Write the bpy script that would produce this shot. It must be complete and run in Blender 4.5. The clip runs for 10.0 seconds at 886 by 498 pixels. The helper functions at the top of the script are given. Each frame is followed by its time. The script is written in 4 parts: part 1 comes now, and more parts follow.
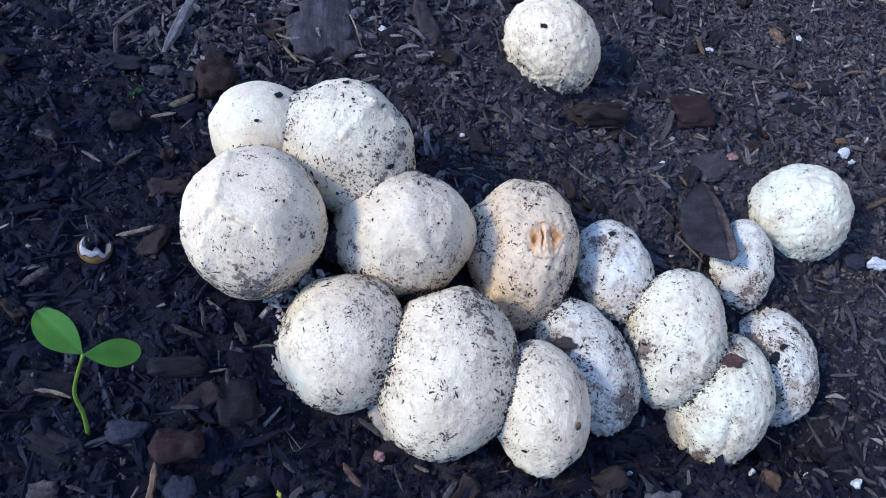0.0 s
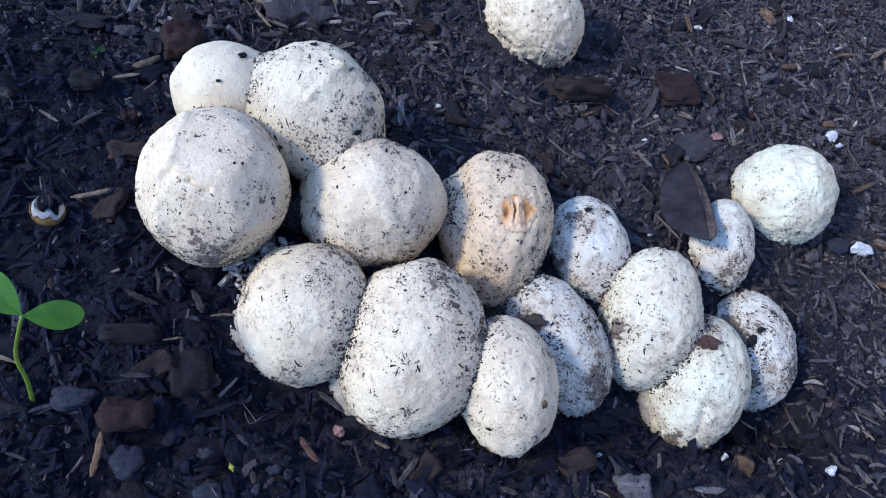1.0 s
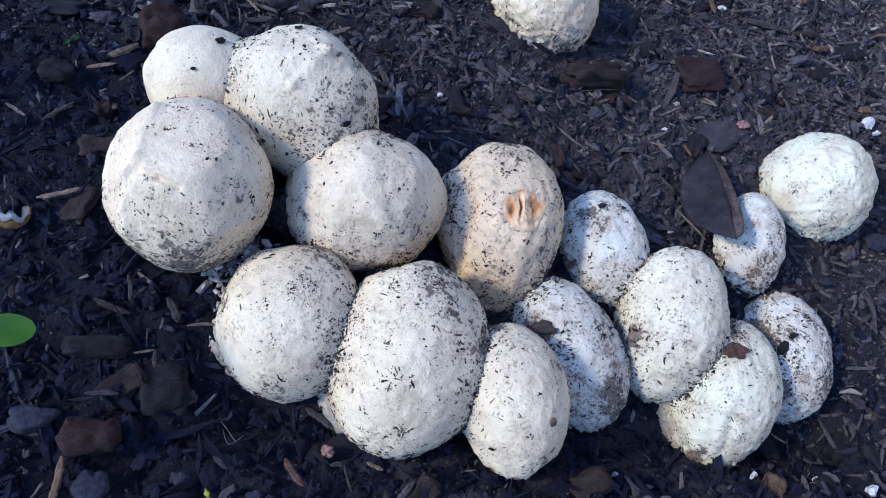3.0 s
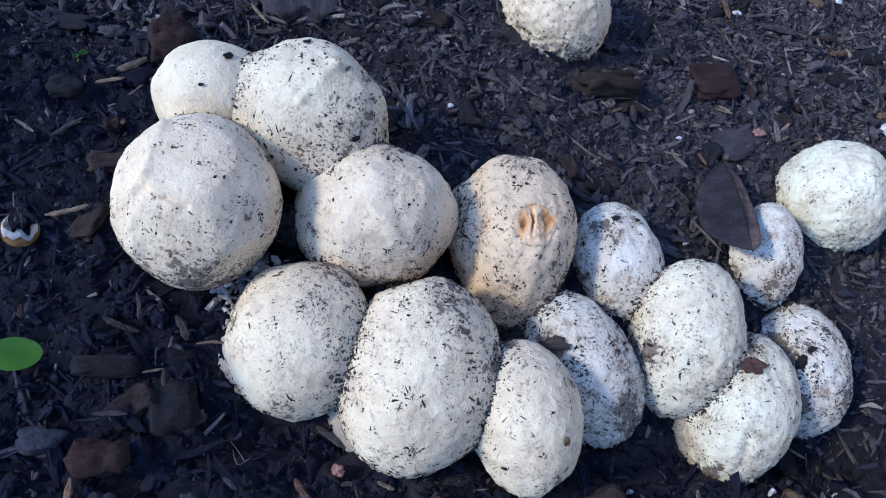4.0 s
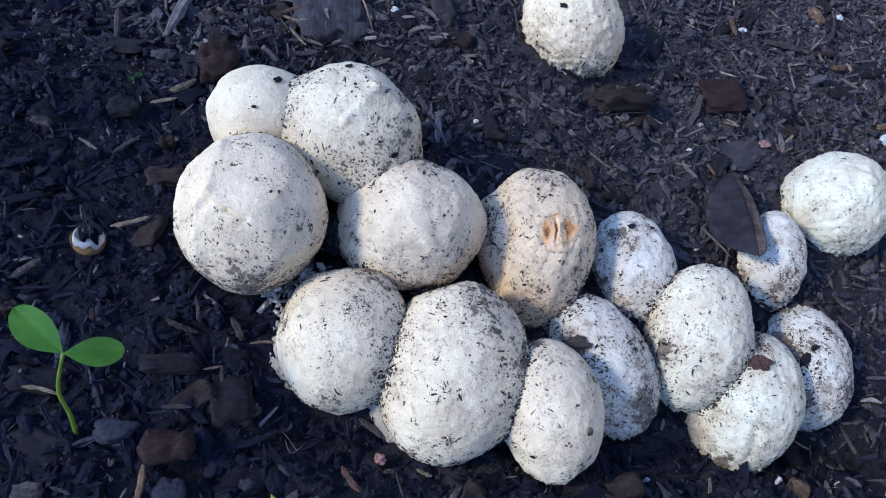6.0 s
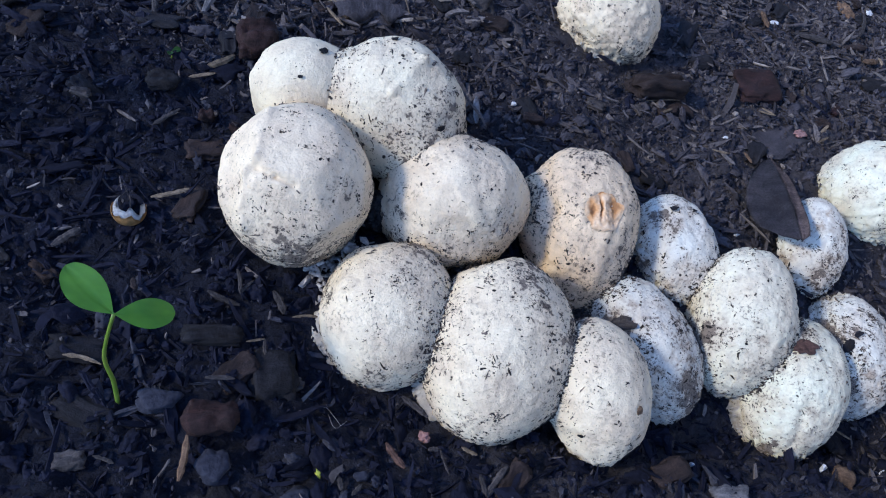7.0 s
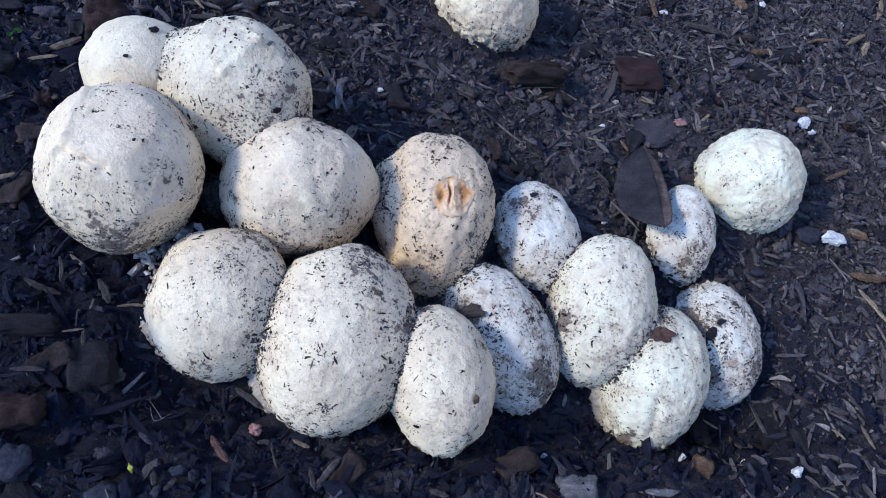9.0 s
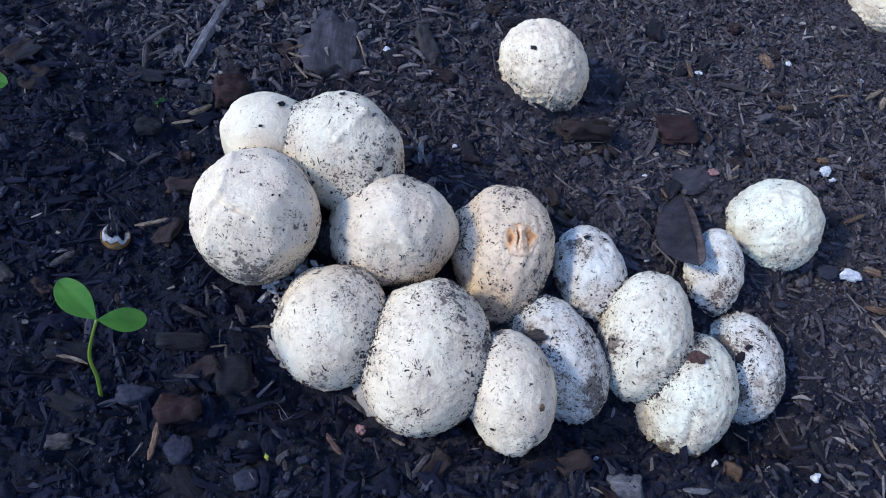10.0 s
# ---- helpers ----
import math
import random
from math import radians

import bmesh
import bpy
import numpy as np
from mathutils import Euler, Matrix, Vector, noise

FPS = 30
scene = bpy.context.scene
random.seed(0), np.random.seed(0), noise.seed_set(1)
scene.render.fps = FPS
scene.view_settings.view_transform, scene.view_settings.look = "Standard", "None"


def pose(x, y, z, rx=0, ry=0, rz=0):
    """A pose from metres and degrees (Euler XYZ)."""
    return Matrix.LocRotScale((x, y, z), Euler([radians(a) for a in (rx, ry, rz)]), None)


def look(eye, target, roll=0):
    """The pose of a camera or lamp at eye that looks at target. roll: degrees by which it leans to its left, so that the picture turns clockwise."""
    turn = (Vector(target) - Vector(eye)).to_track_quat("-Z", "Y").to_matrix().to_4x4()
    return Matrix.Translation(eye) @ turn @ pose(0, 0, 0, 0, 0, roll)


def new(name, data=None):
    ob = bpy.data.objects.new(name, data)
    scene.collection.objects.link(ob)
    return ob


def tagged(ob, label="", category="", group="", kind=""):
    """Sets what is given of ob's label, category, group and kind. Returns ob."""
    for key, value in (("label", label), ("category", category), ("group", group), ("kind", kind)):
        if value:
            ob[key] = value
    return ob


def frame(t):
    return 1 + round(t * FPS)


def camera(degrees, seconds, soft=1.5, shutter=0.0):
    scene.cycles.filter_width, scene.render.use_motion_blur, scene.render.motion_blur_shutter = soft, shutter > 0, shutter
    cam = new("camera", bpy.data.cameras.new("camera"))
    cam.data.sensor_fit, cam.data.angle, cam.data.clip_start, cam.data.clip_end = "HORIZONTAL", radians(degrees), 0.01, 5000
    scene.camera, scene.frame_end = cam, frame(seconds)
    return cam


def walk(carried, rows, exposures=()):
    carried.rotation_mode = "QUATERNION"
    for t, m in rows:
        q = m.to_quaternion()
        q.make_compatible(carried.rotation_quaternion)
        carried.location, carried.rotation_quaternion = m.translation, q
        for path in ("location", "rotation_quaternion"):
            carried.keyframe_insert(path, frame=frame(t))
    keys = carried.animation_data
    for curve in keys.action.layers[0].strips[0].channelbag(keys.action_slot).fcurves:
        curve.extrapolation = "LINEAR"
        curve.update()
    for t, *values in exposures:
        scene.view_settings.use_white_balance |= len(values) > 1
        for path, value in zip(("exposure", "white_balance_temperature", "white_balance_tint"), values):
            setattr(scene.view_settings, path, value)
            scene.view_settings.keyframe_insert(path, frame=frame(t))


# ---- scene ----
cam = camera(59.5, 10.0, soft=1.1)
PATH = [
    (0, (0.08037, 0.08857, 0.20829), (0.08108, 0.26876, -0.03156), 24.21),
    (0.1, (0.08397, 0.09117, 0.20566), (0.09045, 0.26842, -0.03629), 25.84),
    (0.2, (0.08508, 0.09371, 0.20417), (0.09480, 0.27090, -0.03772), 26.80),
    (0.3, (0.08826, 0.09530, 0.20649), (0.09611, 0.27143, -0.03623), 26.49),
    (0.5, (0.09067, 0.09643, 0.20555), (0.09712, 0.27422, -0.03600), 26.37),
    (1, (0.09009, 0.09224, 0.20153), (0.09421, 0.26963, -0.04037), 26.36),
    (1.5, (0.08402, 0.09912, 0.19923), (0.08631, 0.27589, -0.04314), 26.04),
    (2, (0.08032, 0.10710, 0.19966), (0.08075, 0.28432, -0.04240), 25.13),
    (2.5, (0.09040, 0.10447, 0.19270), (0.08839, 0.27871, -0.05151), 24.46),
    (2.7, (0.09598, 0.10618, 0.18894), (0.09449, 0.27969, -0.05579), 24.56),
    (3.8, (0.08974, 0.11003, 0.18758), (0.08355, 0.28086, -0.05895), 22.96),
    (4, (0.09357, 0.11288, 0.18819), (0.08696, 0.28358, -0.05842), 22.84),
    (4.5, (0.09174, 0.11528, 0.19601), (0.08437, 0.28610, -0.05050), 22.41),
    (5, (0.09690, 0.11895, 0.19775), (0.09099, 0.29025, -0.04847), 22.35),
    (5.5, (0.09310, 0.11395, 0.20289), (0.08722, 0.28633, -0.04257), 22.06),
    (5.7, (0.08964, 0.10787, 0.20309), (0.08148, 0.27858, -0.04347), 21.59),
    (6.8, (0.08082, 0.09091, 0.19255), (0.07215, 0.26627, -0.05071), 23.02),
    (7, (0.07844, 0.08919, 0.18981), (0.06858, 0.26527, -0.05288), 22.50),
    (7.5, (0.08272, 0.08716, 0.18190), (0.07392, 0.26418, -0.06015), 22.53),
    (8, (0.08458, 0.09137, 0.17878), (0.08157, 0.26844, -0.06337), 23.64),
    (8.5, (0.10582, 0.10175, 0.17765), (0.10578, 0.28038, -0.06337), 24.37),
    (9, (0.11394, 0.10260, 0.19082), (0.11278, 0.28307, -0.04883), 24.53),
    (9.5, (0.11692, 0.09979, 0.20501), (0.10874, 0.28364, -0.03192), 23.01),
    (9.8, (0.11165, 0.08488, 0.21536), (0.09782, 0.27131, -0.01927), 21.74),
    (10, (0.10176, 0.07268, 0.22576), (0.08466, 0.25574, -0.01130), 21.08),
]
walk(cam, [(t, look(eye, target, roll)) for t, eye, target, roll in PATH], ((0, 0.25, 5420, 11), (1.5, 0.22, 5420, 11), (2.5, 0.21, 5420, 11), (4, 0.13, 5420, 11), (5.5, 0.15, 5420, 11), (7, 0.09, 5420, 11), (8.5, 0.15, 5420, 11), (10, 0.17, 5420, 11)))

# ---- world, sun, exposure ----
world = bpy.data.worlds.new("sky")
scene.world = world
world.use_nodes = True
wn = world.node_tree.nodes
sky = wn.new("ShaderNodeTexSky")
sky.sky_type, sky.sun_disc = "NISHITA", False
SUN_TO = Vector((-0.69, -0.46, 0.56)).normalized()  # towards the sun
sky.sun_elevation = math.asin(SUN_TO.z)
sky.ozone_density = 5.0
sky.sun_rotation = math.atan2(SUN_TO.x, SUN_TO.y)
wn["Background"].inputs["Strength"].default_value = 0.15
deep = wn.new("ShaderNodeVectorMath")  # a deep blue, clear sky
deep.operation = "MULTIPLY"
deep.inputs[1].default_value = (1.56, 1.74, 2.02)
world.node_tree.links.new(sky.outputs[0], deep.inputs[0])
world.node_tree.links.new(deep.outputs[0], wn["Background"].inputs["Color"])
sun_data = bpy.data.lights.new("sun", "SUN")
sun_data.energy, sun_data.angle, sun_data.color = 2.48, radians(8), (1.0, 0.812, 0.518)
new("sun", sun_data).matrix_world = look(SUN_TO, (0, 0, 0))


# ---- materials ----
def mat(name, rough=0.8, spec=0.3):
    m = bpy.data.materials.new(name)
    m.use_nodes = True
    b = m.node_tree.nodes["Principled BSDF"]
    b.inputs["Roughness"].default_value = rough
    b.inputs["Specular IOR Level"].default_value = spec
    return m, m.node_tree, b


def node(tree, kind, **values):
    n = tree.nodes.new(kind)
    for key, value in values.items():
        n.inputs[key].default_value = value
    return n


def noise_of(tree, scale, detail=4.0, rough=0.55, stretch=(1, 1, 1), coords="Object"):
    tc = tree.nodes.new("ShaderNodeTexCoord")
    mp = node(tree, "ShaderNodeMapping", Scale=stretch)
    nz = node(tree, "ShaderNodeTexNoise", Scale=scale, Detail=detail, Roughness=rough)
    tree.links.new(tc.outputs[coords], mp.inputs["Vector"])
    tree.links.new(mp.outputs[0], nz.inputs["Vector"])
    return nz.outputs["Fac"]


def ramp(tree, src, stops):
    r = tree.nodes.new("ShaderNodeValToRGB")
    el = r.color_ramp.elements
    while len(el) < len(stops):
        el.new(0.5)
    for e, (p, c) in zip(el, stops):
        e.position = p
        e.color = (*c, 1) if len(c) == 3 else c
    tree.links.new(src, r.inputs["Fac"])
    return r.outputs["Color"]


def grey(v):
    return (v, v, v)


def mix(tree, fac, a, b, blend="MIX"):
    n = tree.nodes.new("ShaderNodeMix")
    n.data_type, n.blend_type = "RGBA", blend
    for value, i in ((fac, 0), (a, 6), (b, 7)):
        if hasattr(value, "is_output"):
            tree.links.new(value, n.inputs[i])
        else:
            n.inputs[i].default_value = value if i == 0 or len(value) == 4 else (*value, 1)
    return n.outputs[2]


def bump(tree, b, height, strength, distance):
    n = node(tree, "ShaderNodeBump", Strength=strength, Distance=distance)
    tree.links.new(height, n.inputs["Height"])
    tree.links.new(n.outputs[0], b.inputs["Normal"])


def soil_material():
    m, t, b = mat("dark_soil", 0.9, 0.2)
    big = noise_of(t, 25, 5)
    fine = noise_of(t, 700, 5, 0.7)
    c = ramp(t, fine, ((0.3, (0.044, 0.041, 0.047)), (0.55, (0.082, 0.075, 0.083)), (0.75, (0.130, 0.119, 0.126))))
    c = mix(t, ramp(t, big, ((0.35, grey(0.0)), (0.7, grey(0.6)))), c, (0.056, 0.051, 0.056))
    t.links.new(c, b.inputs["Base Color"])
    tc = t.nodes.new("ShaderNodeTexCoord")
    # the patches' blue tint stands in for sky reflected on the soil
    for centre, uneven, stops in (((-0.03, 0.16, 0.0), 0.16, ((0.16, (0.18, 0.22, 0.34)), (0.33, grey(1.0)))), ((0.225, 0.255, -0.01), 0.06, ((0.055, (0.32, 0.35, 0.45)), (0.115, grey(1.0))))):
        away = t.nodes.new("ShaderNodeVectorMath")  # darker patches with an uneven edge; the second paints in shade beside the cluster
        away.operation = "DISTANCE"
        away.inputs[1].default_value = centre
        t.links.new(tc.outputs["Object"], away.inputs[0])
        dusky = t.nodes.new("ShaderNodeMath")
        dusky.operation = "MULTIPLY_ADD"
        dusky.inputs[1].default_value = uneven
        t.links.new(big, dusky.inputs[0])
        t.links.new(away.outputs["Value"], dusky.inputs[2])
        c = mix(t, 1.0, c, ramp(t, dusky.outputs[0], stops), "MULTIPLY")
    t.links.new(c, b.inputs["Base Color"])
    bump(t, b, fine, 1.0, 0.0028)
    return m


def litter_material(name, stops, rough=0.85):
    """Random colour for each loose piece, with a grain along it."""
    m, t, b = mat(name, rough, 0.15)
    geo = t.nodes.new("ShaderNodeNewGeometry")
    c = ramp(t, geo.outputs["Random Per Island"], stops)
    grain = noise_of(t, 900, 4, 0.7)
    c = mix(t, 0.8, c, ramp(t, grain, ((0.3, grey(0.35)), (0.7, grey(1.35)))), "MULTIPLY")
    t.links.new(c, b.inputs["Base Color"])
    bump(t, b, grain, 0.5, 0.0005)
    return m


def wood_material(name, dark, light, stretch=(0.22, 1, 1), scale=900, rough=0.85):
    """Grained wood or bark, with the grain along local x and some change from piece to piece."""
    m, t, b = mat(name, rough, 0.25)
    grain = noise_of(t, scale, 6, 0.65, stretch)
    blot = noise_of(t, 120, 3)
    info = t.nodes.new("ShaderNodeObjectInfo")
    c = ramp(t, grain, ((0.3, dark), (0.72, light)))
    c = mix(t, ramp(t, blot, ((0.4, grey(0.0)), (0.7, grey(0.7)))), c, tuple(v * 0.5 for v in dark))
    grit = noise_of(t, 1400, 4, 0.7)
    c = mix(t, 0.75, c, ramp(t, grit, ((0.3, grey(0.4)), (0.7, grey(1.3)))), "MULTIPLY")
    c = mix(t, 0.7, c, ramp(t, info.outputs["Random"], ((0.0, grey(0.55)), (1.0, grey(1.3)))), "MULTIPLY")
    t.links.new(c, b.inputs["Base Color"])
    bump(t, b, mix(t, 0.5, grain, grit), 0.9, 0.0008)
    return m


def skin_material():
    """Leathery off-white skin: the tint is the object's own colour and its alpha the soiling; tan blots, ingrained soil, fine wrinkles."""
    m, t, b = mat("mushroom_skin", 0.72, 0.3)
    info = t.nodes.new("ShaderNodeObjectInfo")
    soiled = info.outputs["Alpha"]
    blot = noise_of(t, 55, 4, 0.6)
    speck = noise_of(t, 1150, 3, 0.65)
    where = noise_of(t, 130, 4, 0.65)
    smear = noise_of(t, 290, 6, 0.68)
    patch = noise_of(t, 75, 3, 0.6)
    wrinkle = noise_of(t, 420, 6, 0.6)
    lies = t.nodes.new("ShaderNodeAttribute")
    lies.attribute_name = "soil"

    def plus(value, factor):
        n = t.nodes.new("ShaderNodeMath")
        n.operation = "MULTIPLY_ADD"
        t.links.new(lies.outputs["Fac"], n.inputs[0])
        n.inputs[1].default_value = factor
        t.links.new(value, n.inputs[2])
        return n.outputs[0]

    c = mix(t, ramp(t, blot, ((0.36, grey(0.0)), (0.66, grey(0.62)))), info.outputs["Color"], (0.56, 0.42, 0.28))
    g = mix(t, 1.0, ramp(t, smear, ((0.45, grey(0.0)), (0.60, grey(1.0)))), ramp(t, patch, ((0.40, grey(0.1)), (0.62, grey(1.0)))), "MULTIPLY")
    g = mix(t, 1.0, g, soiled, "MULTIPLY")
    c = mix(t, g, c, (0.36, 0.28, 0.20))
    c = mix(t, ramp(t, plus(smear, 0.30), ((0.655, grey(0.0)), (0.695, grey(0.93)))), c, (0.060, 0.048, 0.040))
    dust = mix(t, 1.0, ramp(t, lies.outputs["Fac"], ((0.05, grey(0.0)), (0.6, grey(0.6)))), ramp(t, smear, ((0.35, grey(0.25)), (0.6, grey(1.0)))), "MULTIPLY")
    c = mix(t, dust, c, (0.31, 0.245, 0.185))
    s = mix(t, 1.0, ramp(t, speck, ((0.55, grey(0.0)), (0.60, grey(0.92)))), ramp(t, plus(where, 0.22), ((0.46, grey(0.04)), (0.62, grey(1.0)))), "MULTIPLY")
    s = mix(t, 1.0, s, ramp(t, plus(soiled, 0.8), ((0.0, grey(0.25)), (0.9, grey(1.0)))), "MULTIPLY")
    c = mix(t, s, c, (0.085, 0.066, 0.052))
    crust = noise_of(t, 2300, 3, 0.7)
    c = mix(t, 0.5, c, ramp(t, crust, ((0.30, grey(0.80)), (0.50, grey(1.06)))), "MULTIPLY")
    t.links.new(c, b.inputs["Base Color"])
    grit = noise_of(t, 1900, 4, 0.7)
    relief = mix(t, 0.35, wrinkle, grit)
    bump(t, b, relief, 0.8, 0.0012)
    return m


def plain_material(name, low, high, scale=300, rough=0.7, relief=0.4):
    m, t, b = mat(name, rough, 0.3)
    f = noise_of(t, scale, 4)
    t.links.new(ramp(t, f, ((0.3, low), (0.7, high))), b.inputs["Base Color"])
    bump(t, b, f, relief, 0.0006)
    return m


def flesh_material():
    """Torn flesh: cream folds with orange-brown skin between them."""
    m, t, b = mat("torn_flesh", 0.8, 0.12)
    f = noise_of(t, 600, 4, 0.65)
    fold = t.nodes.new("ShaderNodeAttribute")
    fold.attribute_name = "soil"
    low = ramp(t, f, ((0.3, (0.46, 0.21, 0.07)), (0.7, (0.66, 0.36, 0.15))))
    high = ramp(t, f, ((0.3, (0.58, 0.37, 0.20)), (0.7, (0.76, 0.57, 0.37))))
    torn = mix(t, ramp(t, fold.outputs["Fac"], ((0.20, grey(0.0)), (0.75, grey(1.0)))), low, high)
    torn = mix(t, ramp(t, fold.outputs["Fac"], ((0.0, grey(0.85)), (0.22, grey(0.0)))), torn, (0.25, 0.12, 0.05))
    t.links.new(torn, b.inputs["Base Color"])
    bump(t, b, f, 0.6, 0.0006)
    return m


def leaf_material(name, low, high):
    m, t, b = mat(name, 0.38, 0.5)
    f = noise_of(t, 220, 3, 0.5, (0.4, 1, 1))
    c = ramp(t, f, ((0.3, low), (0.7, high)))
    t.links.new(c, b.inputs["Base Color"])
    b.inputs["Subsurface Weight"].default_value = 0.25
    b.inputs["Subsurface Radius"].default_value = (0.001, 0.002, 0.0005)
    bump(t, b, f, 0.15, 0.0004)
    return m


SOIL = soil_material()
BARK_DARK = litter_material("bark_litter", ((0.0, (0.039, 0.035, 0.040)), (0.45, (0.066, 0.058, 0.063)), (0.8, (0.095, 0.084, 0.087)), (0.98, (0.154, 0.135, 0.128))), 0.8)
FIBRE = litter_material("wood_fibre", ((0.0, (0.054, 0.048, 0.049)), (0.6, (0.095, 0.083, 0.082)), (0.93, (0.165, 0.144, 0.133)), (1.0, (0.350, 0.302, 0.260))))
# bark litter again in darker, bluer colours; the blue stands in for reflected sky
BARK_NAVY = litter_material("navy_bark_litter", ((0.0, (0.007, 0.008, 0.016)), (0.55, (0.010, 0.011, 0.022)), (0.88, (0.014, 0.015, 0.028)), (0.98, (0.046, 0.047, 0.060))), 0.9)
CRUMB = litter_material("soil_crumb", ((0.0, (0.012, 0.012, 0.021)), (0.6, (0.024, 0.024, 0.037)), (1.0, (0.064, 0.061, 0.071))))
SPECK = litter_material("clinging_soil", ((0.0, (0.016, 0.014, 0.013)), (0.5, (0.060, 0.050, 0.043)), (0.85, (0.14, 0.112, 0.090)), (1.0, (0.26, 0.205, 0.155))), 0.9)
CLODDY = plain_material("crumbly_soil", (0.012, 0.011, 0.012), (0.075, 0.065, 0.060), 900, 0.95, 1.0)
CLOD = litter_material("soil_clod", ((0.0, (0.035, 0.032, 0.038)), (0.5, (0.062, 0.057, 0.066)), (0.9, (0.089, 0.082, 0.090)), (1.0, (0.103, 0.094, 0.097))), 0.9)
WOOD_BROWN = wood_material("brown_bark", (0.015, 0.011, 0.012), (0.057, 0.038, 0.031))
WOOD_RED = wood_material("red_bark", (0.013, 0.007, 0.007), (0.054, 0.026, 0.024))
WOOD_GREY = wood_material("weathered_bark", (0.020, 0.018, 0.020), (0.11, 0.095, 0.088))
WOOD_SLAB = wood_material("dark_slab", (0.016, 0.015, 0.018), (0.115, 0.103, 0.114), (0.16, 1, 1), 330)
WOOD_RUST = wood_material("rusty_bark", (0.075, 0.040, 0.032), (0.19, 0.105, 0.082))
HUSK = plain_material("tan_husk", (0.28, 0.15, 0.05), (0.52, 0.33, 0.14), 500)
WOOD_PALE = wood_material("pale_wood", (0.10, 0.075, 0.05), (0.38, 0.29, 0.19))
WOOD_PINKY = wood_material("pinkish_bark", (0.06, 0.032, 0.024), (0.26, 0.15, 0.11))
WOOD_BLACK = wood_material("black_bark", (0.005, 0.005, 0.007), (0.026, 0.024, 0.028))
WOOD_AMBER = wood_material("amber_wood", (0.085, 0.050, 0.030), (0.29, 0.185, 0.11))
TWIG = wood_material("grey_twig", (0.09, 0.087, 0.092), (0.28, 0.265, 0.26), (0.15, 1, 1), 700)
STONE = plain_material("grey_pebble", (0.012, 0.013, 0.022), (0.034, 0.036, 0.051), 700, 0.95, 0.8)
WHITE = plain_material("white_mineral", (0.42, 0.42, 0.42), (0.70, 0.70, 0.69), 700)
PINK = plain_material("pink_clay", (0.15, 0.075, 0.065), (0.42, 0.24, 0.21), 900, 0.9, 0.9)
PLASTER = plain_material("wall_plaster", (0.45, 0.39, 0.31), (0.56, 0.49, 0.39), 14, 0.9, 0.5)
SKIN = skin_material()
SCAR = flesh_material()
MYCEL = plain_material("mycelium", (0.18, 0.165, 0.15), (0.50, 0.48, 0.45), 500, 0.85, 0.7)
SPROUT = leaf_material("sprout_leaf", (0.018, 0.070, 0.008), (0.042, 0.13, 0.016))
SCRAPS = plain_material("fungal_scraps", (0.060, 0.052, 0.048), (0.52, 0.48, 0.43), 420, 0.9, 1.0)
GREEN = leaf_material("green_leaf", (0.060, 0.20, 0.014), (0.125, 0.32, 0.026))
STEM = leaf_material("pale_stem", (0.10, 0.18, 0.018), (0.19, 0.26, 0.035))
YELLOW = plain_material("yellow_green_bud", (0.28, 0.32, 0.03), (0.50, 0.52, 0.08), 400)
PINKGREY = wood_material("dry_leaf_back", (0.11, 0.084, 0.080), (0.33, 0.245, 0.225), (0.2, 1, 1), 500)
DEAD = wood_material("dead_leaf", (0.045, 0.040, 0.046), (0.105, 0.092, 0.099), (0.25, 1, 1), 350, 0.6)


# ---- building helpers ----
def smooth(me, on=True):
    me.polygons.foreach_set("use_smooth", [on] * len(me.polygons))
    return me


def mesh_of(name, bm, material, shade=False):
    me = bpy.data.meshes.new(name)
    bm.to_mesh(me)
    bm.free()
    me.materials.append(material)
    return smooth(me) if shade else me


def part(name, bm, material, parent, label="", shade=False):
    """One mesh object under a thing or a part."""
    ob = new(name, mesh_of(name, bm, material, shade))
    ob.parent = parent
    return tagged(ob, label)


def fbm(p, scale, octaves=3):
    q, total, amp = Vector(p) * scale, 0.0, 1.0
    for _ in range(octaves):
        total += amp * noise.noise(q)
        q, amp = q * 2.03 + Vector((3.1, 1.7, 5.3)), amp * 0.5
    return total


def rise(x, y):
    """The broad lie of the bed, with the hollow along the front of the cluster."""
    dx, dy = 0.150, 0.067
    size = math.hypot(dx, dy)
    u, v = ((x - 0.075) * dx + (y - 0.178) * dy) / size, ((y - 0.178) * dx - (x - 0.075) * dy) / size
    past = max(0.0, -u, u - size)
    hollow = (0.008 + 0.014 * min(1.0, max(0.0, u / size)) ** 1.2) * math.exp(-((past / 0.02) ** 2) - (v / (0.017 if v < 0 else 0.03)) ** 2)
    return 0.001 - 0.0048 * math.tanh((x - 0.1) / 0.12) + 0.0052 * math.tanh((y - 0.28) / 0.13) - hollow


def ground_z(x, y):
    n = 0.0030 * fbm((x, y, 0.0), 28, 2) + 0.0023 * fbm((x, y, 4.0), 130, 2) + 0.0015 * fbm((x, y, 8.0), 420, 2)
    return rise(x, y) + n - 0.002


# ---- ground ----
def axis_steps(lo, hi, fine, far):
    out = list(np.arange(lo, hi, fine))
    step, left, right = fine, [], []
    a, c = lo, out[-1]
    while c < far:
        step *= 1.16
        a, c = a - step, c + step
        left.append(a)
        right.append(c)
    return left[::-1] + out + right


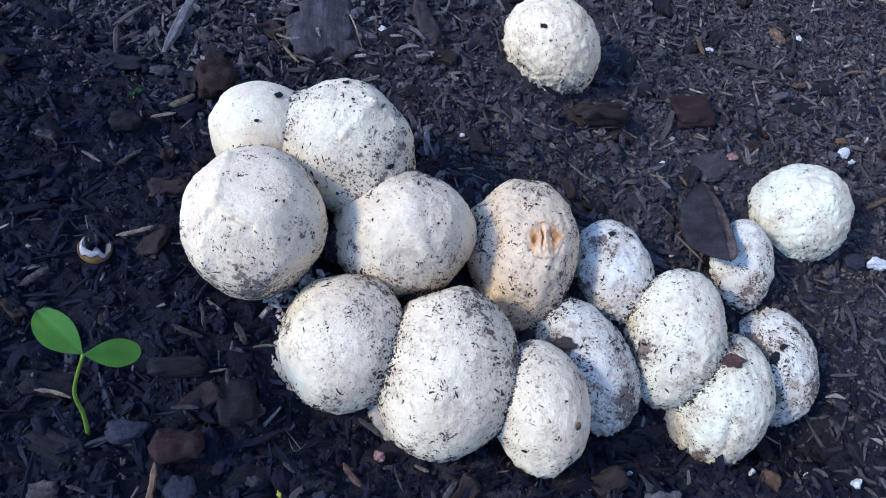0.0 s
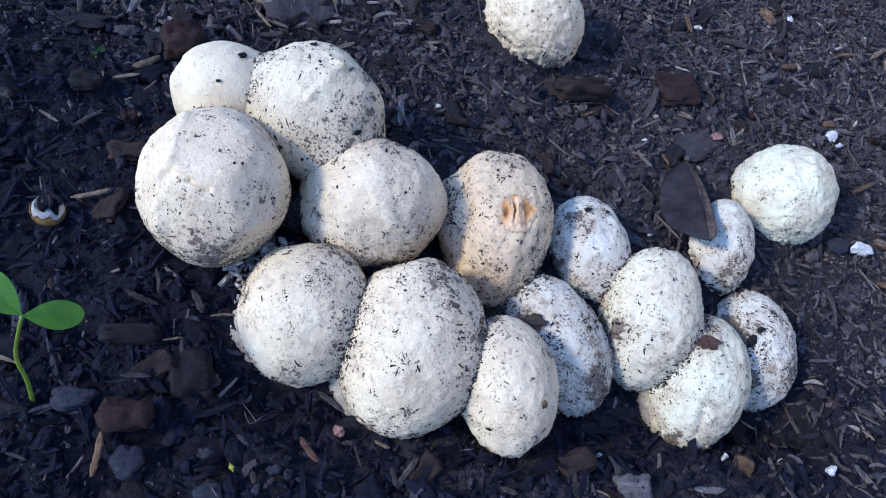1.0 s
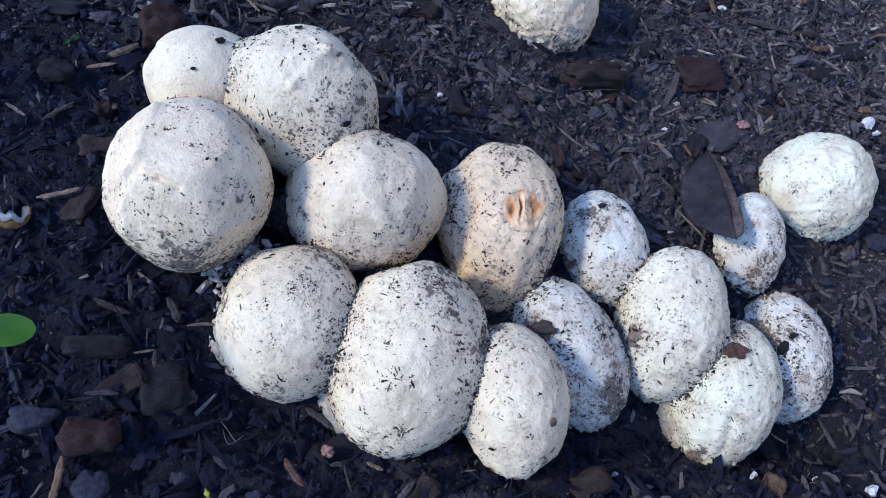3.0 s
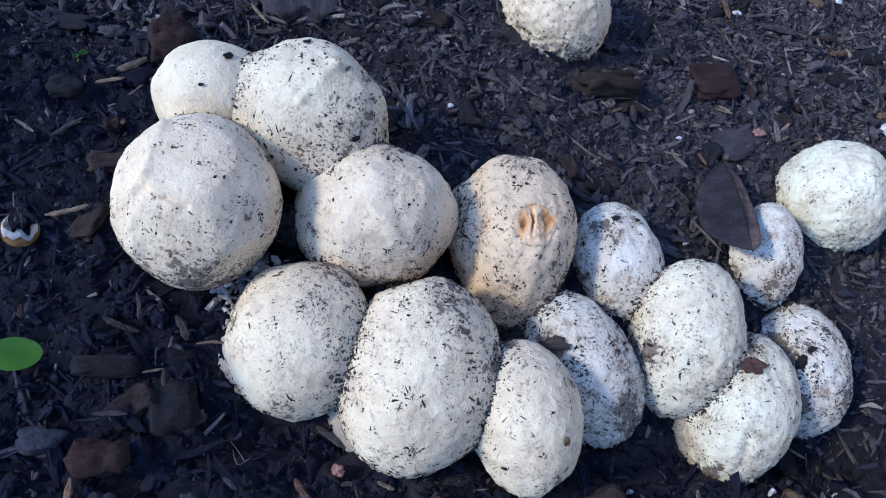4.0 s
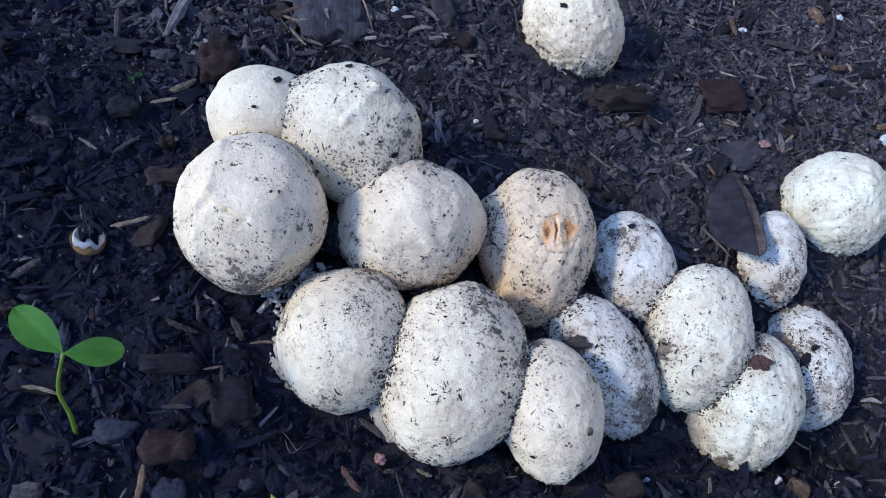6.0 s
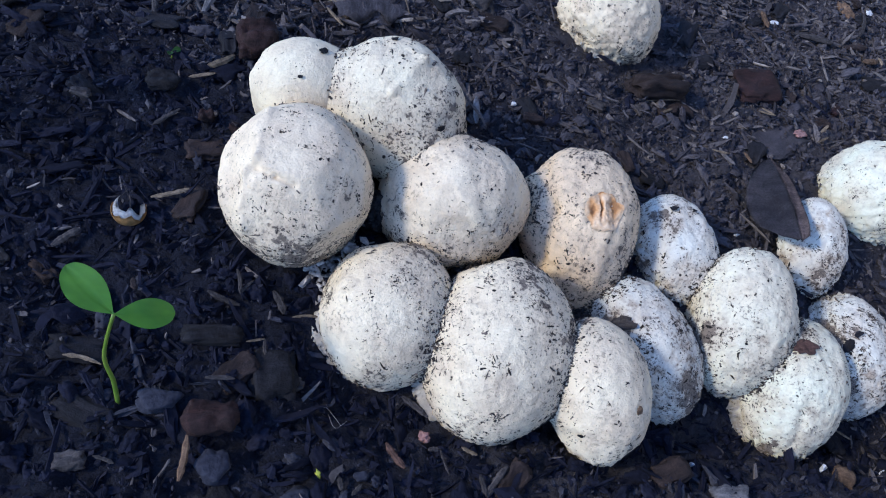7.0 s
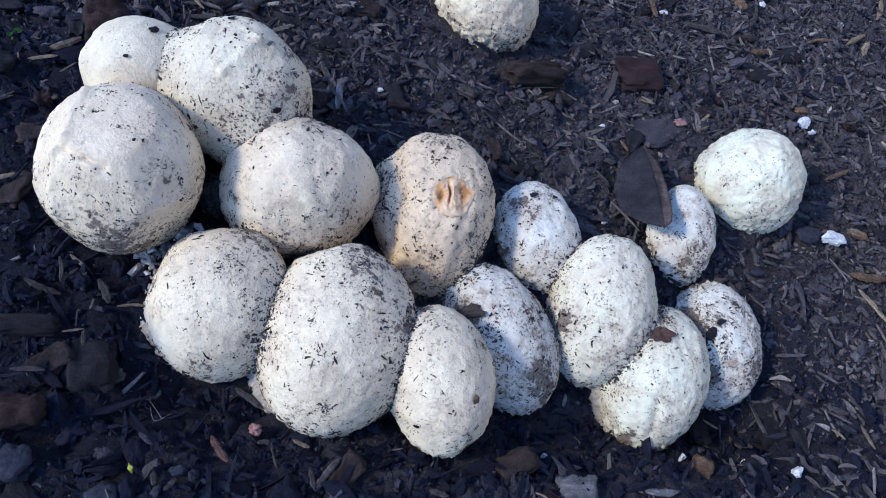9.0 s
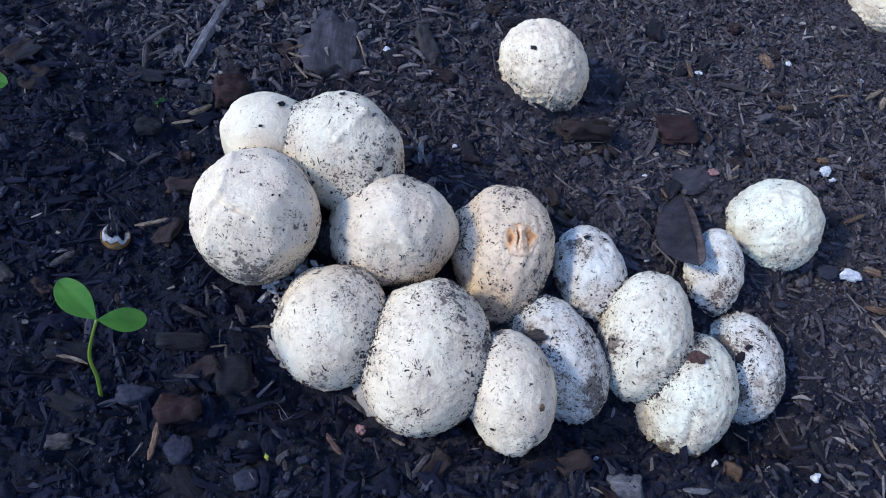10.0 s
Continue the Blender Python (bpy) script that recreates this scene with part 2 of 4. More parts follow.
def ground():
    xs, ys = axis_steps(-0.14, 0.32, 0.0012, 400.0), axis_steps(0.08, 0.58, 0.0012, 400.0)
    verts = []
    for y in ys:
        for x in xs:
            near = abs(x - 0.1) < 3 and abs(y - 0.3) < 3
            verts.append((x, y, ground_z(x, y) if near else rise(x, y) - 0.002))
    w = len(xs)
    faces = [(j * w + i, j * w + i + 1, (j + 1) * w + i + 1, (j + 1) * w + i) for j in range(len(ys) - 1) for i in range(w - 1)]
    me = bpy.data.meshes.new("ground")
    me.from_pydata(verts, [], faces)
    me.materials.append(SOIL)
    tagged(new("ground", smooth(me)), "dark garden soil under bark mulch", "ground", kind="structure")


ground()


def bounce_wall(centre, facing, length, height, thick):
    """An unseen plain plastered wall, added on the dipping side to bounce warm light."""
    bm = bmesh.new()
    bmesh.ops.create_cube(bm, size=1)
    bmesh.ops.scale(bm, vec=(thick, length, height + 0.3), verts=bm.verts)
    bmesh.ops.bevel(bm, geom=bm.edges[:], offset=0.012, segments=2, affect="EDGES")
    ob = tagged(new("wall_bounce", mesh_of("wall_bounce", bm, PLASTER)), "unseen low cream plastered wall added to bounce warm light", "wall", kind="structure")
    ob.matrix_world = pose(centre[0], centre[1], height / 2 - 0.15, 0, 0, facing)


# also hides part of the blue sky from the puffballs' right sides
bounce_wall((0.68, 0.48), 22, 2.7, 0.82, 0.11)

# ---- the mushrooms ----
RIGHT = Vector((0.9084, 0.3552, 0.2205))   # across the bed, along its dip
UP = Vector((-0.4173, 0.7382, 0.5300))     # up and back
AHEAD = Vector((-0.0255, 0.5735, -0.8188))


class Egg:
    def __init__(self, centre, wide, long, lean, tint, rough=0.3, dirt=200, low=0.4, lines=(), label="", pit=None, facets=(), soil=(), flare=(0.0007, 0.0010), taper=0.0):
        self.c, self.a, self.b = Vector(centre), wide, long
        k = radians(lean)
        self.long = (UP * math.cos(k) + RIGHT * math.sin(k)).normalized()
        self.side = (RIGHT * math.cos(k) - UP * math.sin(k)).normalized()
        self.deep = AHEAD.normalized()
        self.tint, self.rough, self.dirt, self.low, self.lines, self.label, self.pit = tint, rough, dirt, low, lines, label, pit
        self.taper = taper
        self.soil, self.flare, self.flat = soil, flare, 0.55 if len(facets) > 3 else 0.8
        rnd = random.Random(round(self.c.x * 1e5))
        self.facets = [(self.direction(u, v), h) for u, v, h in facets]
        self.facets += [(Vector((rnd.gauss(0, 1), rnd.gauss(0, 1), rnd.gauss(0, 1))).normalized(), rnd.uniform(0.94, 0.985)) for _ in range(9)]

    def direction(self, u, v):
        w = math.sqrt(max(0.0, 1 - u * u - v * v))
        return Vector((u, v, -w)).normalized()

    def out(self, d):
        """From a local direction to the world offset on the plain ellipsoid."""
        return self.side * (d.x * self.a * (1 + self.taper * d.y)) + self.long * (d.y * self.b) + self.deep * (d.z * self.a)

    def value(self, p):
        """Signed distance, roughly, of a world point from the plain ellipsoid."""
        v = p - self.c
        q = Vector((v.dot(self.side) / self.a, v.dot(self.long) / self.b, v.dot(self.deep) / self.a)).length
        return (q - 1) * self.a


CREAM, WARM, TAN, PALE, CHALK = (0.79, 0.70, 0.49), (0.825, 0.695, 0.480), (0.785, 0.610, 0.390), (0.81, 0.695, 0.48), (0.78, 0.755, 0.555)
COOL = (0.745, 0.725, 0.61)
EGGS = [
    Egg((0.0132, 0.2436, 0.0217), 0.0154, 0.0136, -3, (*CREAM, 0.10), 0.15, 40, 0.3, flare=(0.0020, 0.0055), facets=((-0.86, 0.50, 0.93), (-0.99, -0.05, 0.95)), label="small smooth cream puffball grown onto two larger ones"),
    Egg((0.0396, 0.2524, 0.0235), 0.0199, 0.0185, 1, (*CREAM, 0.3), 0.2, 520, 0.5,
        (((0.0, -0.10), (0.42, 0.44), 0.060, 0.0011), ((0.42, 0.44), (0.22, 0.66), 0.055, 0.0006), ((0.72, 0.68), (0.80, 0.55), 0.45, -0.0015), ((0.25, -0.92), (0.35, -0.90), 0.35, 0.0026)),
        "large cream puffball with a pleat in its skin",
        facets=((0.02, 0.64, 0.93), (0.44, 0.06, 0.92)), soil=((0.75, -0.3, 0.5, 0.5), (0.3, -0.7, 0.5, 0.45), (0.85, 0.4, 0.3, 0.35)), flare=(0.0048, 0.0046)),
    Egg((0.0271, 0.2120, 0.0181), 0.0213, 0.0220, 5, (*WARM, 0.25), 0.15, 420, 0.6,
        (((-0.27, 0.80), (-0.30, 0.22), 0.055, 0.0012), ((-0.30, 0.22), (-0.44, 0.04), 0.05, 0.0008), ((-0.44, 0.04), (-0.43, -0.62), 0.06, 0.0012), ((-0.34, 0.10), (-0.05, 0.00), 0.035, -0.0011), ((-0.05, 0.00), (0.20, -0.08), 0.028, -0.0012), ((-0.75, 0.10), (-0.62, -0.45), 0.10, -0.0008)),
        "largest puffball, cream skin with raised ridges",
        facets=((-0.66, 0.14, 0.85), (0.10, 0.50, 0.86), (0.02, -0.40, 0.865), (0.74, -0.05, 0.91), (0.68, -0.72, 0.88), (-0.62, 0.78, 0.93), (-0.82, -0.55, 0.95)), soil=((0.88, -0.1, 0.35, 0.4), (0.4, -0.9, 0.45, 0.45), (-0.45, -0.90, 0.42, 0.7), (0.15, -0.93, 0.40, 0.6), (-0.88, -0.42, 0.32, 0.4), (0.7, 0.6, 0.35, 0.25)), flare=(0.0018, 0.0022)),
    Egg((0.0673, 0.2369, 0.0099), 0.0225, 0.0200, -0, (*WARM, 0.30), 0.4, 560, 0.3, (((0.18, -0.15), (0.30, -0.30), 0.16, 0.0008),),
        "round warm white puffball sprinkled with soil",
        facets=((-0.35, 0.35, 0.95), (0.40, 0.30, 0.95), (0.05, -0.55, 0.95)), soil=((0.75, -0.4, 0.4, 0.4), (-0.7, -0.3, 0.4, 0.3), (0.3, 0.93, 0.45, 0.6), (-0.45, 0.85, 0.35, 0.4), (0.0, -0.9, 0.4, 0.35)), flare=(0.0020, 0.0026)),
    Egg((0.1062, 0.2536, 0.0045), 0.0187, 0.0252, -1, (*TAN, 0.5), 0.6, 640, 0.3,
        (((-0.52, 0.78), (-0.54, 0.20), 0.10, -0.0016), ((-0.54, 0.20), (-0.74, -0.40), 0.10, -0.0014), ((-0.86, 0.48), (-0.95, 0.02), 0.22, 0.0016), ((0.26, -0.05), (0.08, -0.75), 0.12, 0.0009), ((0.55, 0.72), (0.55, 0.72), 0.40, 0.0008), ((-0.50, -0.85), (-0.15, -0.97), 0.30, 0.0024)),
        "tan oval puffball with a torn scar in its side", (0.25, 0.16, 0.37, 0.29, 0.0023),
        facets=((0.35, -0.45, 0.965), (-0.25, -0.5, 0.965), (0.80, -0.60, 0.88), (-0.52, 0.85, 0.92)), soil=((-0.75, 0.3, 0.5, 0.35), (0.8, -0.3, 0.4, 0.4), (0.1, 0.93, 0.45, 0.6), (0.9, 0.3, 0.3, 0.35), (-0.3, -0.75, 0.4, 0.3)), taper=0.10),
    Egg((0.1394, 0.2669, -0.0015), 0.0139, 0.0191, -11, (*COOL, 0.6), 0.7, 420, 0.3, label="oval white puffball soiled along its top", soil=((-0.3, 0.6, 0.5, 0.6), (0.4, 0.9, 0.35, 0.4), (-0.9, -0.1, 0.3, 0.5))),
    Egg((0.1662, 0.2521, -0.0020), 0.0169, 0.0241, 15, (0.775, 0.715, 0.52, 0.6), 0.7, 420, 0.4, label="oval off-white puffball leaning on its neighbours", soil=((-0.82, -0.35, 0.36, 1.2), (0.7, -0.5, 0.4, 0.4))),
    Egg((0.1853, 0.2936, 0.0012), 0.0109, 0.0174, 7, (*COOL, 1.0), 0.8, 320, 0.8, lines=(((-0.92, 0.05), (-0.80, -0.30), 0.40, 0.0026), ((0.80, -0.10), (0.80, -0.10), 0.4, 0.0006)), label="small rough white puffball under a dead leaf", soil=((0.1, -0.55, 0.55, 0.7), (0.5, 0.2, 0.4, 0.45))),
    Egg((0.2042, 0.3295, 0.0049), 0.0194, 0.0193, 5, (*CHALK, 0.35), 0.75, 200, 0.3,
        (((-0.30, 0.55), (0.15, 0.45), 0.08, 0.0007), ((-0.25, 0.25), (-0.05, 0.42), 0.07, -0.0005)), "chalky white puffball standing apart on bare soil", facets=((-0.80, 0.58, 0.91), (-0.60, -0.80, 0.93)), soil=((0.15, -0.92, 0.35, 0.5),)),
    Egg((0.0881, 0.3549, 0.0106), 0.0193, 0.0216, -22, (*PALE, 0.4), 0.9, 260, 0.8, facets=((0.42, 0.90, 0.86), (0.80, 0.58, 0.88), (-0.40, -0.91, 0.86), (-0.80, -0.58, 0.72), (-0.95, -0.3, 0.92)), label="lumpy white puffball standing alone in the mulch", soil=((0.0, -0.95, 0.4, 0.6),)),
    Egg((0.0649, 0.1976, 0.0002), 0.0186, 0.0209, 2, (*PALE, 0.35), 0.2, 520, 0.6, (((0.55, 0.80), (0.75, 0.60), 0.35, 0.0020),), label="smooth white puffball with a torn skin edge", soil=((0.4, 0.75, 0.5, 0.5), (-0.1, -0.9, 0.35, 0.42), (0.8, -0.5, 0.25, 0.5), (-0.95, 0.25, 0.3, 0.5))),
    Egg((0.0972, 0.2022, -0.0004), 0.0220, 0.0263, 14, (*PALE, 0.45), 0.25, 820, 0.2, (((-0.45, 0.85), (0.0, 0.98), 0.35, 0.0016),), label="large white puffball with soil across its top", soil=((0.15, 0.88, 0.45, 0.6), (0.8, 0.4, 0.4, 0.55), (-0.3, -0.88, 0.3, 0.42))),
    Egg((0.1277, 0.2041, 0.0013), 0.0148, 0.0206, -8, (*PALE, 0.35), 0.4, 200, 0.4, (((0.0, -0.5), (0.35, -0.62), 0.12, 0.0006),), "narrow white puffball wedged beside a large one", soil=((0.25, -0.85, 0.35, 0.45), (0.75, 0.35, 0.25, 0.45), (-0.1, 0.92, 0.35, 0.5))),
    Egg((0.1400, 0.2309, -0.0091), 0.0163, 0.0243, -27, (*COOL, 1.0), 0.7, 650, 0.9, label="dirty oval puffball half buried between others", soil=((0.35, -0.62, 0.5, 1.0), (-0.45, 0.35, 0.45, 0.9), (0.7, 0.1, 0.3, 0.7))),
    Egg((0.1899, 0.2435, -0.0123), 0.0175, 0.0236, 15, (*CHALK, 0.6), 0.6, 340, 0.9, (((-0.05, -0.25), (0.02, -0.70), 0.09, -0.0010),), "chalky oval puffball with a grooved front", soil=((-0.30, -0.86, 0.2, 1.3), (-0.25, 0.80, 0.3, 0.8))),
    Egg((0.2090, 0.2670, -0.0134), 0.0158, 0.0210, -6, (*COOL, 1.0), 0.9, 650, 0.6, label="soiled oval puffball at the edge of the cluster", soil=((-0.45, -0.30, 0.35, 1.1), (-0.62, 0.45, 0.32, 1.6), (-0.15, 0.42, 0.22, 0.9), (0.6, -0.4, 0.6, 0.7), (0.6, 0.5, 0.5, 0.4))),
    Egg((0.2495, 0.5440, 0.0150), 0.0250, 0.0240, 0, (*WARM, 0.3), 0.5, 90, 0.4, label="cream puffball far from the others"),
]


def arc_distance(d, p, q):
    t = max(0.0, min(1.0, (d - p).dot(q - p) / max(1e-9, (q - p).length_squared)))
    return (d - (p + (q - p) * t)).length


def pit_distance(e, d):
    """How far a local direction lies from the scar's middle: 1 at its rim."""
    if d.z > 0:
        return 9.0
    u, v, ru, rv, _ = e.pit
    return math.hypot((d.x - u) / ru, (d.y - v) / rv) * (1 + 0.05 * math.sin(5 * math.atan2(d.y - v, d.x - u) + 0.6) + 0.14 * noise.noise(d * 9))


def egg_point(e, d, others):
    """The skin's place in local direction d, with its seams, ridges and wrinkles."""
    cut = 1.0
    for f, h in e.facets:  # gently flattened sides
        k = d.dot(f)
        if k > h:
            cut = min(cut, h / k)
    n = e.out(d).normalized()
    off = e.out(d) * (1 - e.flat * (1 - cut))
    p = e.c + off
    bulge = 0.0
    for o in others:
        g = o.value(p)
        bulge += e.flare[0] * math.exp(-abs(g) / e.flare[1]) if g > -0.004 else 0.0
    for a, b, width, height in e.lines:
        k = arc_distance(d, e.direction(*a), e.direction(*b)) / width
        if k < 3:
            bulge += height * math.exp(-k * k)
    if e.pit:
        k = pit_distance(e, d)
        bulge -= e.pit[4] * max(0.0, 1 - k * k) ** 1.3
    bulge += e.a * (0.05 * fbm(p, 45, 2) + 0.013 * (0.3 + 2 * e.rough) * fbm(p, 150, 2) + 0.0065 * (1.0 + 4 * e.rough) * fbm(p, 430, 3) + 0.006 * (0.5 + 1.5 * e.rough) * fbm(p, 1000, 2))
    foot = p.z - rise(p.x, p.y)
    if foot < 0.006:  # ragged, crusted foot
        bulge += 0.0011 * (0.4 + e.rough) * fbm(p, 620, 3) * min(1.0, (0.006 - foot) / 0.004)
    p = p + n * bulge
    floor = rise(p.x, p.y) - 0.004
    bottom = e.c.z - math.sqrt(e.a ** 2 * (1 - e.long.z ** 2) + e.b ** 2 * e.long.z ** 2)
    if bottom > floor and p.z < e.c.z:  # stands on the soil
        p.z = e.c.z - (e.c.z - p.z) * (e.c.z - floor) / (e.c.z - bottom)
    return p


FLAKE = [(-1, -0.35, -0.15), (-0.3, -0.6, -0.2), (1, -0.2, -0.1), (0.7, 0.5, -0.2), (-0.5, 0.6, -0.15), (0.1, -0.1, 0.35), (-0.5, 0.1, 0.25), (0.5, 0.2, 0.2)]


def flake(bm, m, rnd):
    """A tiny crumb, squashed and uneven."""
    vs = [bm.verts.new(m @ Vector((x * rnd.uniform(0.6, 1.2), y * rnd.uniform(0.6, 1.2), z * rnd.uniform(0.6, 1.3)))) for x, y, z in FLAKE]
    for f in ((0, 1, 5, 6), (1, 2, 7, 5), (2, 3, 7), (3, 4, 6, 7), (4, 0, 6), (5, 7, 6), (4, 3, 2, 1), (4, 1, 0)):
        bm.faces.new([vs[i] for i in f])


def on_surface(p, n, rnd, size, stretch=1.0, thick=0.6):
    q = n.to_track_quat("Z", "Y").to_matrix().to_4x4()
    return Matrix.Translation(p) @ q @ pose(0, 0, 0, 0, 0, rnd.uniform(0, 360)) @ Matrix.Diagonal((size * stretch, size / math.sqrt(stretch), size * thick, 1))


def scar(e, thing, others):
    """Torn flesh in the pit: hollows beside upright folds."""
    u, v, ru, rv, depth = e.pit
    rings, spokes = 22, 72
    bm = bmesh.new()
    rows = []
    pale = bm.verts.layers.float.new("soil")
    for i in range(rings + 1):
        row = []
        for j in range(spokes):
            w = 2 * math.pi * j / spokes
            k = 0.97 * i / rings * (0.86 + 0.22 * noise.noise(Vector((1.9 * math.cos(w), 1.9 * math.sin(w), 4.0))))
            x, y = k * math.cos(w), k * math.sin(w)
            d = e.direction(u + ru * x, v + rv * y)
            p = egg_point(e, d, others)
            n = e.out(d).normalized()
            wave = 0.06 * math.sin(4.5 * y + 0.8)
            hollow = 0.0
            for at, wide, mid, tall in ((-0.50, 0.20, 0.10, 0.50), (-0.10, 0.06, 0.25, 0.45), (0.50, 0.22, 0.20, 0.55), (0.0, 0.70, 0.85, 0.12)):
                hollow += math.exp(-(((x - at - wave) / wide) ** 2) - ((y - mid) / tall) ** 2)
            hollow = min(1.0, max(0.0, hollow + 0.3 * fbm((x, y, 3.0), 3.4, 3)))
            fill = e.pit[4] * max(0.0, 1 - x * x - y * y) ** 1.3 * (0.9 - 0.9 * hollow)
            p += n * (0.00006 + fill + 0.00022 * fbm(p, 1100, 2) * (1 - (i / rings) ** 4))
            vert = bm.verts.new(p - e.c)
            vert[pale] = max(0.02, min(1.0, 0.92 - 1.1 * hollow))
            row.append(vert)
        rows.append(row)
    for i in range(rings):
        for j in range(spokes):
            q = (rows[i][j], rows[i + 1][j], rows[i + 1][(j + 1) % spokes], rows[i][(j + 1) % spokes])
            bm.faces.new(q)
    bmesh.ops.remove_doubles(bm, verts=bm.verts, dist=1e-7)
    part("scar", bm, SCAR, thing, "torn orange-tan scar with inner folds", True)


FLAPS = {10: ((178, 240, 1.5),), 11: ((206, 238, 1.1),), 14: ((192, 240, 0.35),), 9: ((200, 262, 0.4),)}


def skin_flap(e, thing, others, a0, a1, loose, rnd):
    """A ragged strip of loose skin standing off the base."""
    bm = bmesh.new()
    n, rows = 34, []
    for i in range(n + 1):
        w = radians(a0 + (a1 - a0) * i / n)
        fade = math.sin(math.pi * i / n) ** 0.5
        row = []
        for k, (r, out) in enumerate(((0.965, 0.0001), (0.990, 0.0021), (0.999, 0.0034 + 0.0018 * rnd.random()))):
            d = e.direction(r * math.cos(w), r * math.sin(w))
            if k == 2:
                d = (d + Vector((0, 0, 0.05 + 0.10 * rnd.random()))).normalized()
            row.append(bm.verts.new(egg_point(e, d, others) + e.out(d).normalized() * out * loose * fade - e.c))
        rows.append(row)
    for i in range(n):
        for k in range(2):
            bm.faces.new((rows[i][k], rows[i][k + 1], rows[i + 1][k + 1], rows[i + 1][k]))
    bmesh.ops.solidify(bm, geom=bm.faces[:], thickness=0.0003)
    flap = part("skin_flap", bm, SKIN, thing, "ragged white edge of peeling skin")
    flap.color = (0.80, 0.76, 0.66, 0.1)


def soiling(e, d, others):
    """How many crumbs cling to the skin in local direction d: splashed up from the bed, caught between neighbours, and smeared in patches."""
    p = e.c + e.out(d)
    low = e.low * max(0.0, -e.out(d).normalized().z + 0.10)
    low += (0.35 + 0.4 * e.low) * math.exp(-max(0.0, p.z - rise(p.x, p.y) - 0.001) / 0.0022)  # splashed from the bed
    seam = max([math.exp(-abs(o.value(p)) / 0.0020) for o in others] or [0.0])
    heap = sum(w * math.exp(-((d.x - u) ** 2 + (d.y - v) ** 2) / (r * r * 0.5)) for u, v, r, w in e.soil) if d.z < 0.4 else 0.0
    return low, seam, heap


def puffball(index, e):
    rnd = random.Random(100 + index)
    others = [o for o in EGGS if o is not e and (o.c - e.c).length < o.b + e.b + 0.004]
    thing = tagged(new("puffball_mushroom"), e.label, "mushroom", "puffballs on the bed")
    thing.location = e.c
    bm = bmesh.new()
    bmesh.ops.create_icosphere(bm, subdivisions=6, radius=1)
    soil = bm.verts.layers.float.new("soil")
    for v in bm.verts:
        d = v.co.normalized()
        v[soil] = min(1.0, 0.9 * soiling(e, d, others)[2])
        v.co = egg_point(e, d, others) - e.c
    body = part("skin", bm, SKIN, thing, shade=True)
    body.color = e.tint
    if e.pit:
        scar(e, thing, others)
    for a0, a1, loose in FLAPS.get(index, ()):
        skin_flap(e, thing, others, a0, a1, loose, rnd)
    # crumbs and shreds of soil clinging to the skin, in drifts and clumps
    bm = bmesh.new()
    made = 0
    for _ in range(e.dirt * 60):
        if made >= 7.5 * e.dirt:
            break
        d = Vector((rnd.gauss(0, 1), rnd.gauss(0, 1), rnd.gauss(0, 1))).normalized()
        off = e.out(d)
        p0 = e.c + off
        if d.z > 0.35 or any(o.value(p0) < -0.0005 for o in others):
            continue
        drift = fbm(p0 + Vector((7, 1, 3)), 110, 3)
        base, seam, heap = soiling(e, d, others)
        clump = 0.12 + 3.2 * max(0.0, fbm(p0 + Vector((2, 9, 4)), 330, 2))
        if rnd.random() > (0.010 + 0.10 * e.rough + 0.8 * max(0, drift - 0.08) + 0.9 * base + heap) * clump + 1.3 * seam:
            continue
        p = egg_point(e, d, others) - e.c
        size = (0.00027 if e.dirt > 600 else 0.00024) * math.exp(rnd.gauss(0, 0.52)) * (1 + 1.5 * seam if rnd.random() < 0.05 + 0.4 * seam else 1.0)
        flake(bm, on_surface(p, off.normalized(), rnd, min(size, 0.0011), rnd.choice((0.6, 0.7, 0.8, 0.9, 1.1, 1.5, 2.2)), rnd.choice((0.5, 0.6, 0.9, 1.5))), rnd)
        made += 1
    tagged(part("soil_specks", bm, SPECK, body, "dark crumbs of soil stuck to the skin"), kind="stuff")
    return thing


MUSHROOMS = [puffball(i, e) for i, e in enumerate(EGGS)]

# ---- loose mulch ----
def rng_positions(rng, count, x0, x1, y0, y1, soft=0.0):
    out = []
    while len(out) < count:
        x, y = rng.uniform(x0, x1), rng.uniform(y0, y1)
        z = ground_z(x, y)
        near = soft * rng.random() - 0.001
        if any(e.value(Vector((x, y, max(z, e.c.z * 0.5)))) < near for e in EGGS if abs(e.c.x - x) < 0.03 + soft and abs(e.c.y - y) < 0.03 + soft):
            continue
        out.append((x, y, z))
    return np.array(out)


def turned(rng, n, tilt):
    """Rotation matrices: any heading, tilted by up to some degrees."""
    h, a, r = rng.uniform(0, 2 * np.pi, n), np.radians(rng.normal(0, tilt, n)), np.radians(rng.normal(0, tilt, n))
    c, s, ca, sa, cr, sr = np.cos(h), np.sin(h), np.cos(a), np.sin(a), np.cos(r), np.sin(r)
    zero, one = np.zeros(n), np.ones(n)
    rz = np.array([[c, -s, zero], [s, c, zero], [zero, zero, one]]).transpose(2, 0, 1)
    ry = np.array([[ca, zero, sa], [zero, one, zero], [-sa, zero, ca]]).transpose(2, 0, 1)
    rx = np.array([[one, zero, zero], [zero, cr, -sr], [zero, sr, cr]]).transpose(2, 0, 1)
    return rz @ ry @ rx


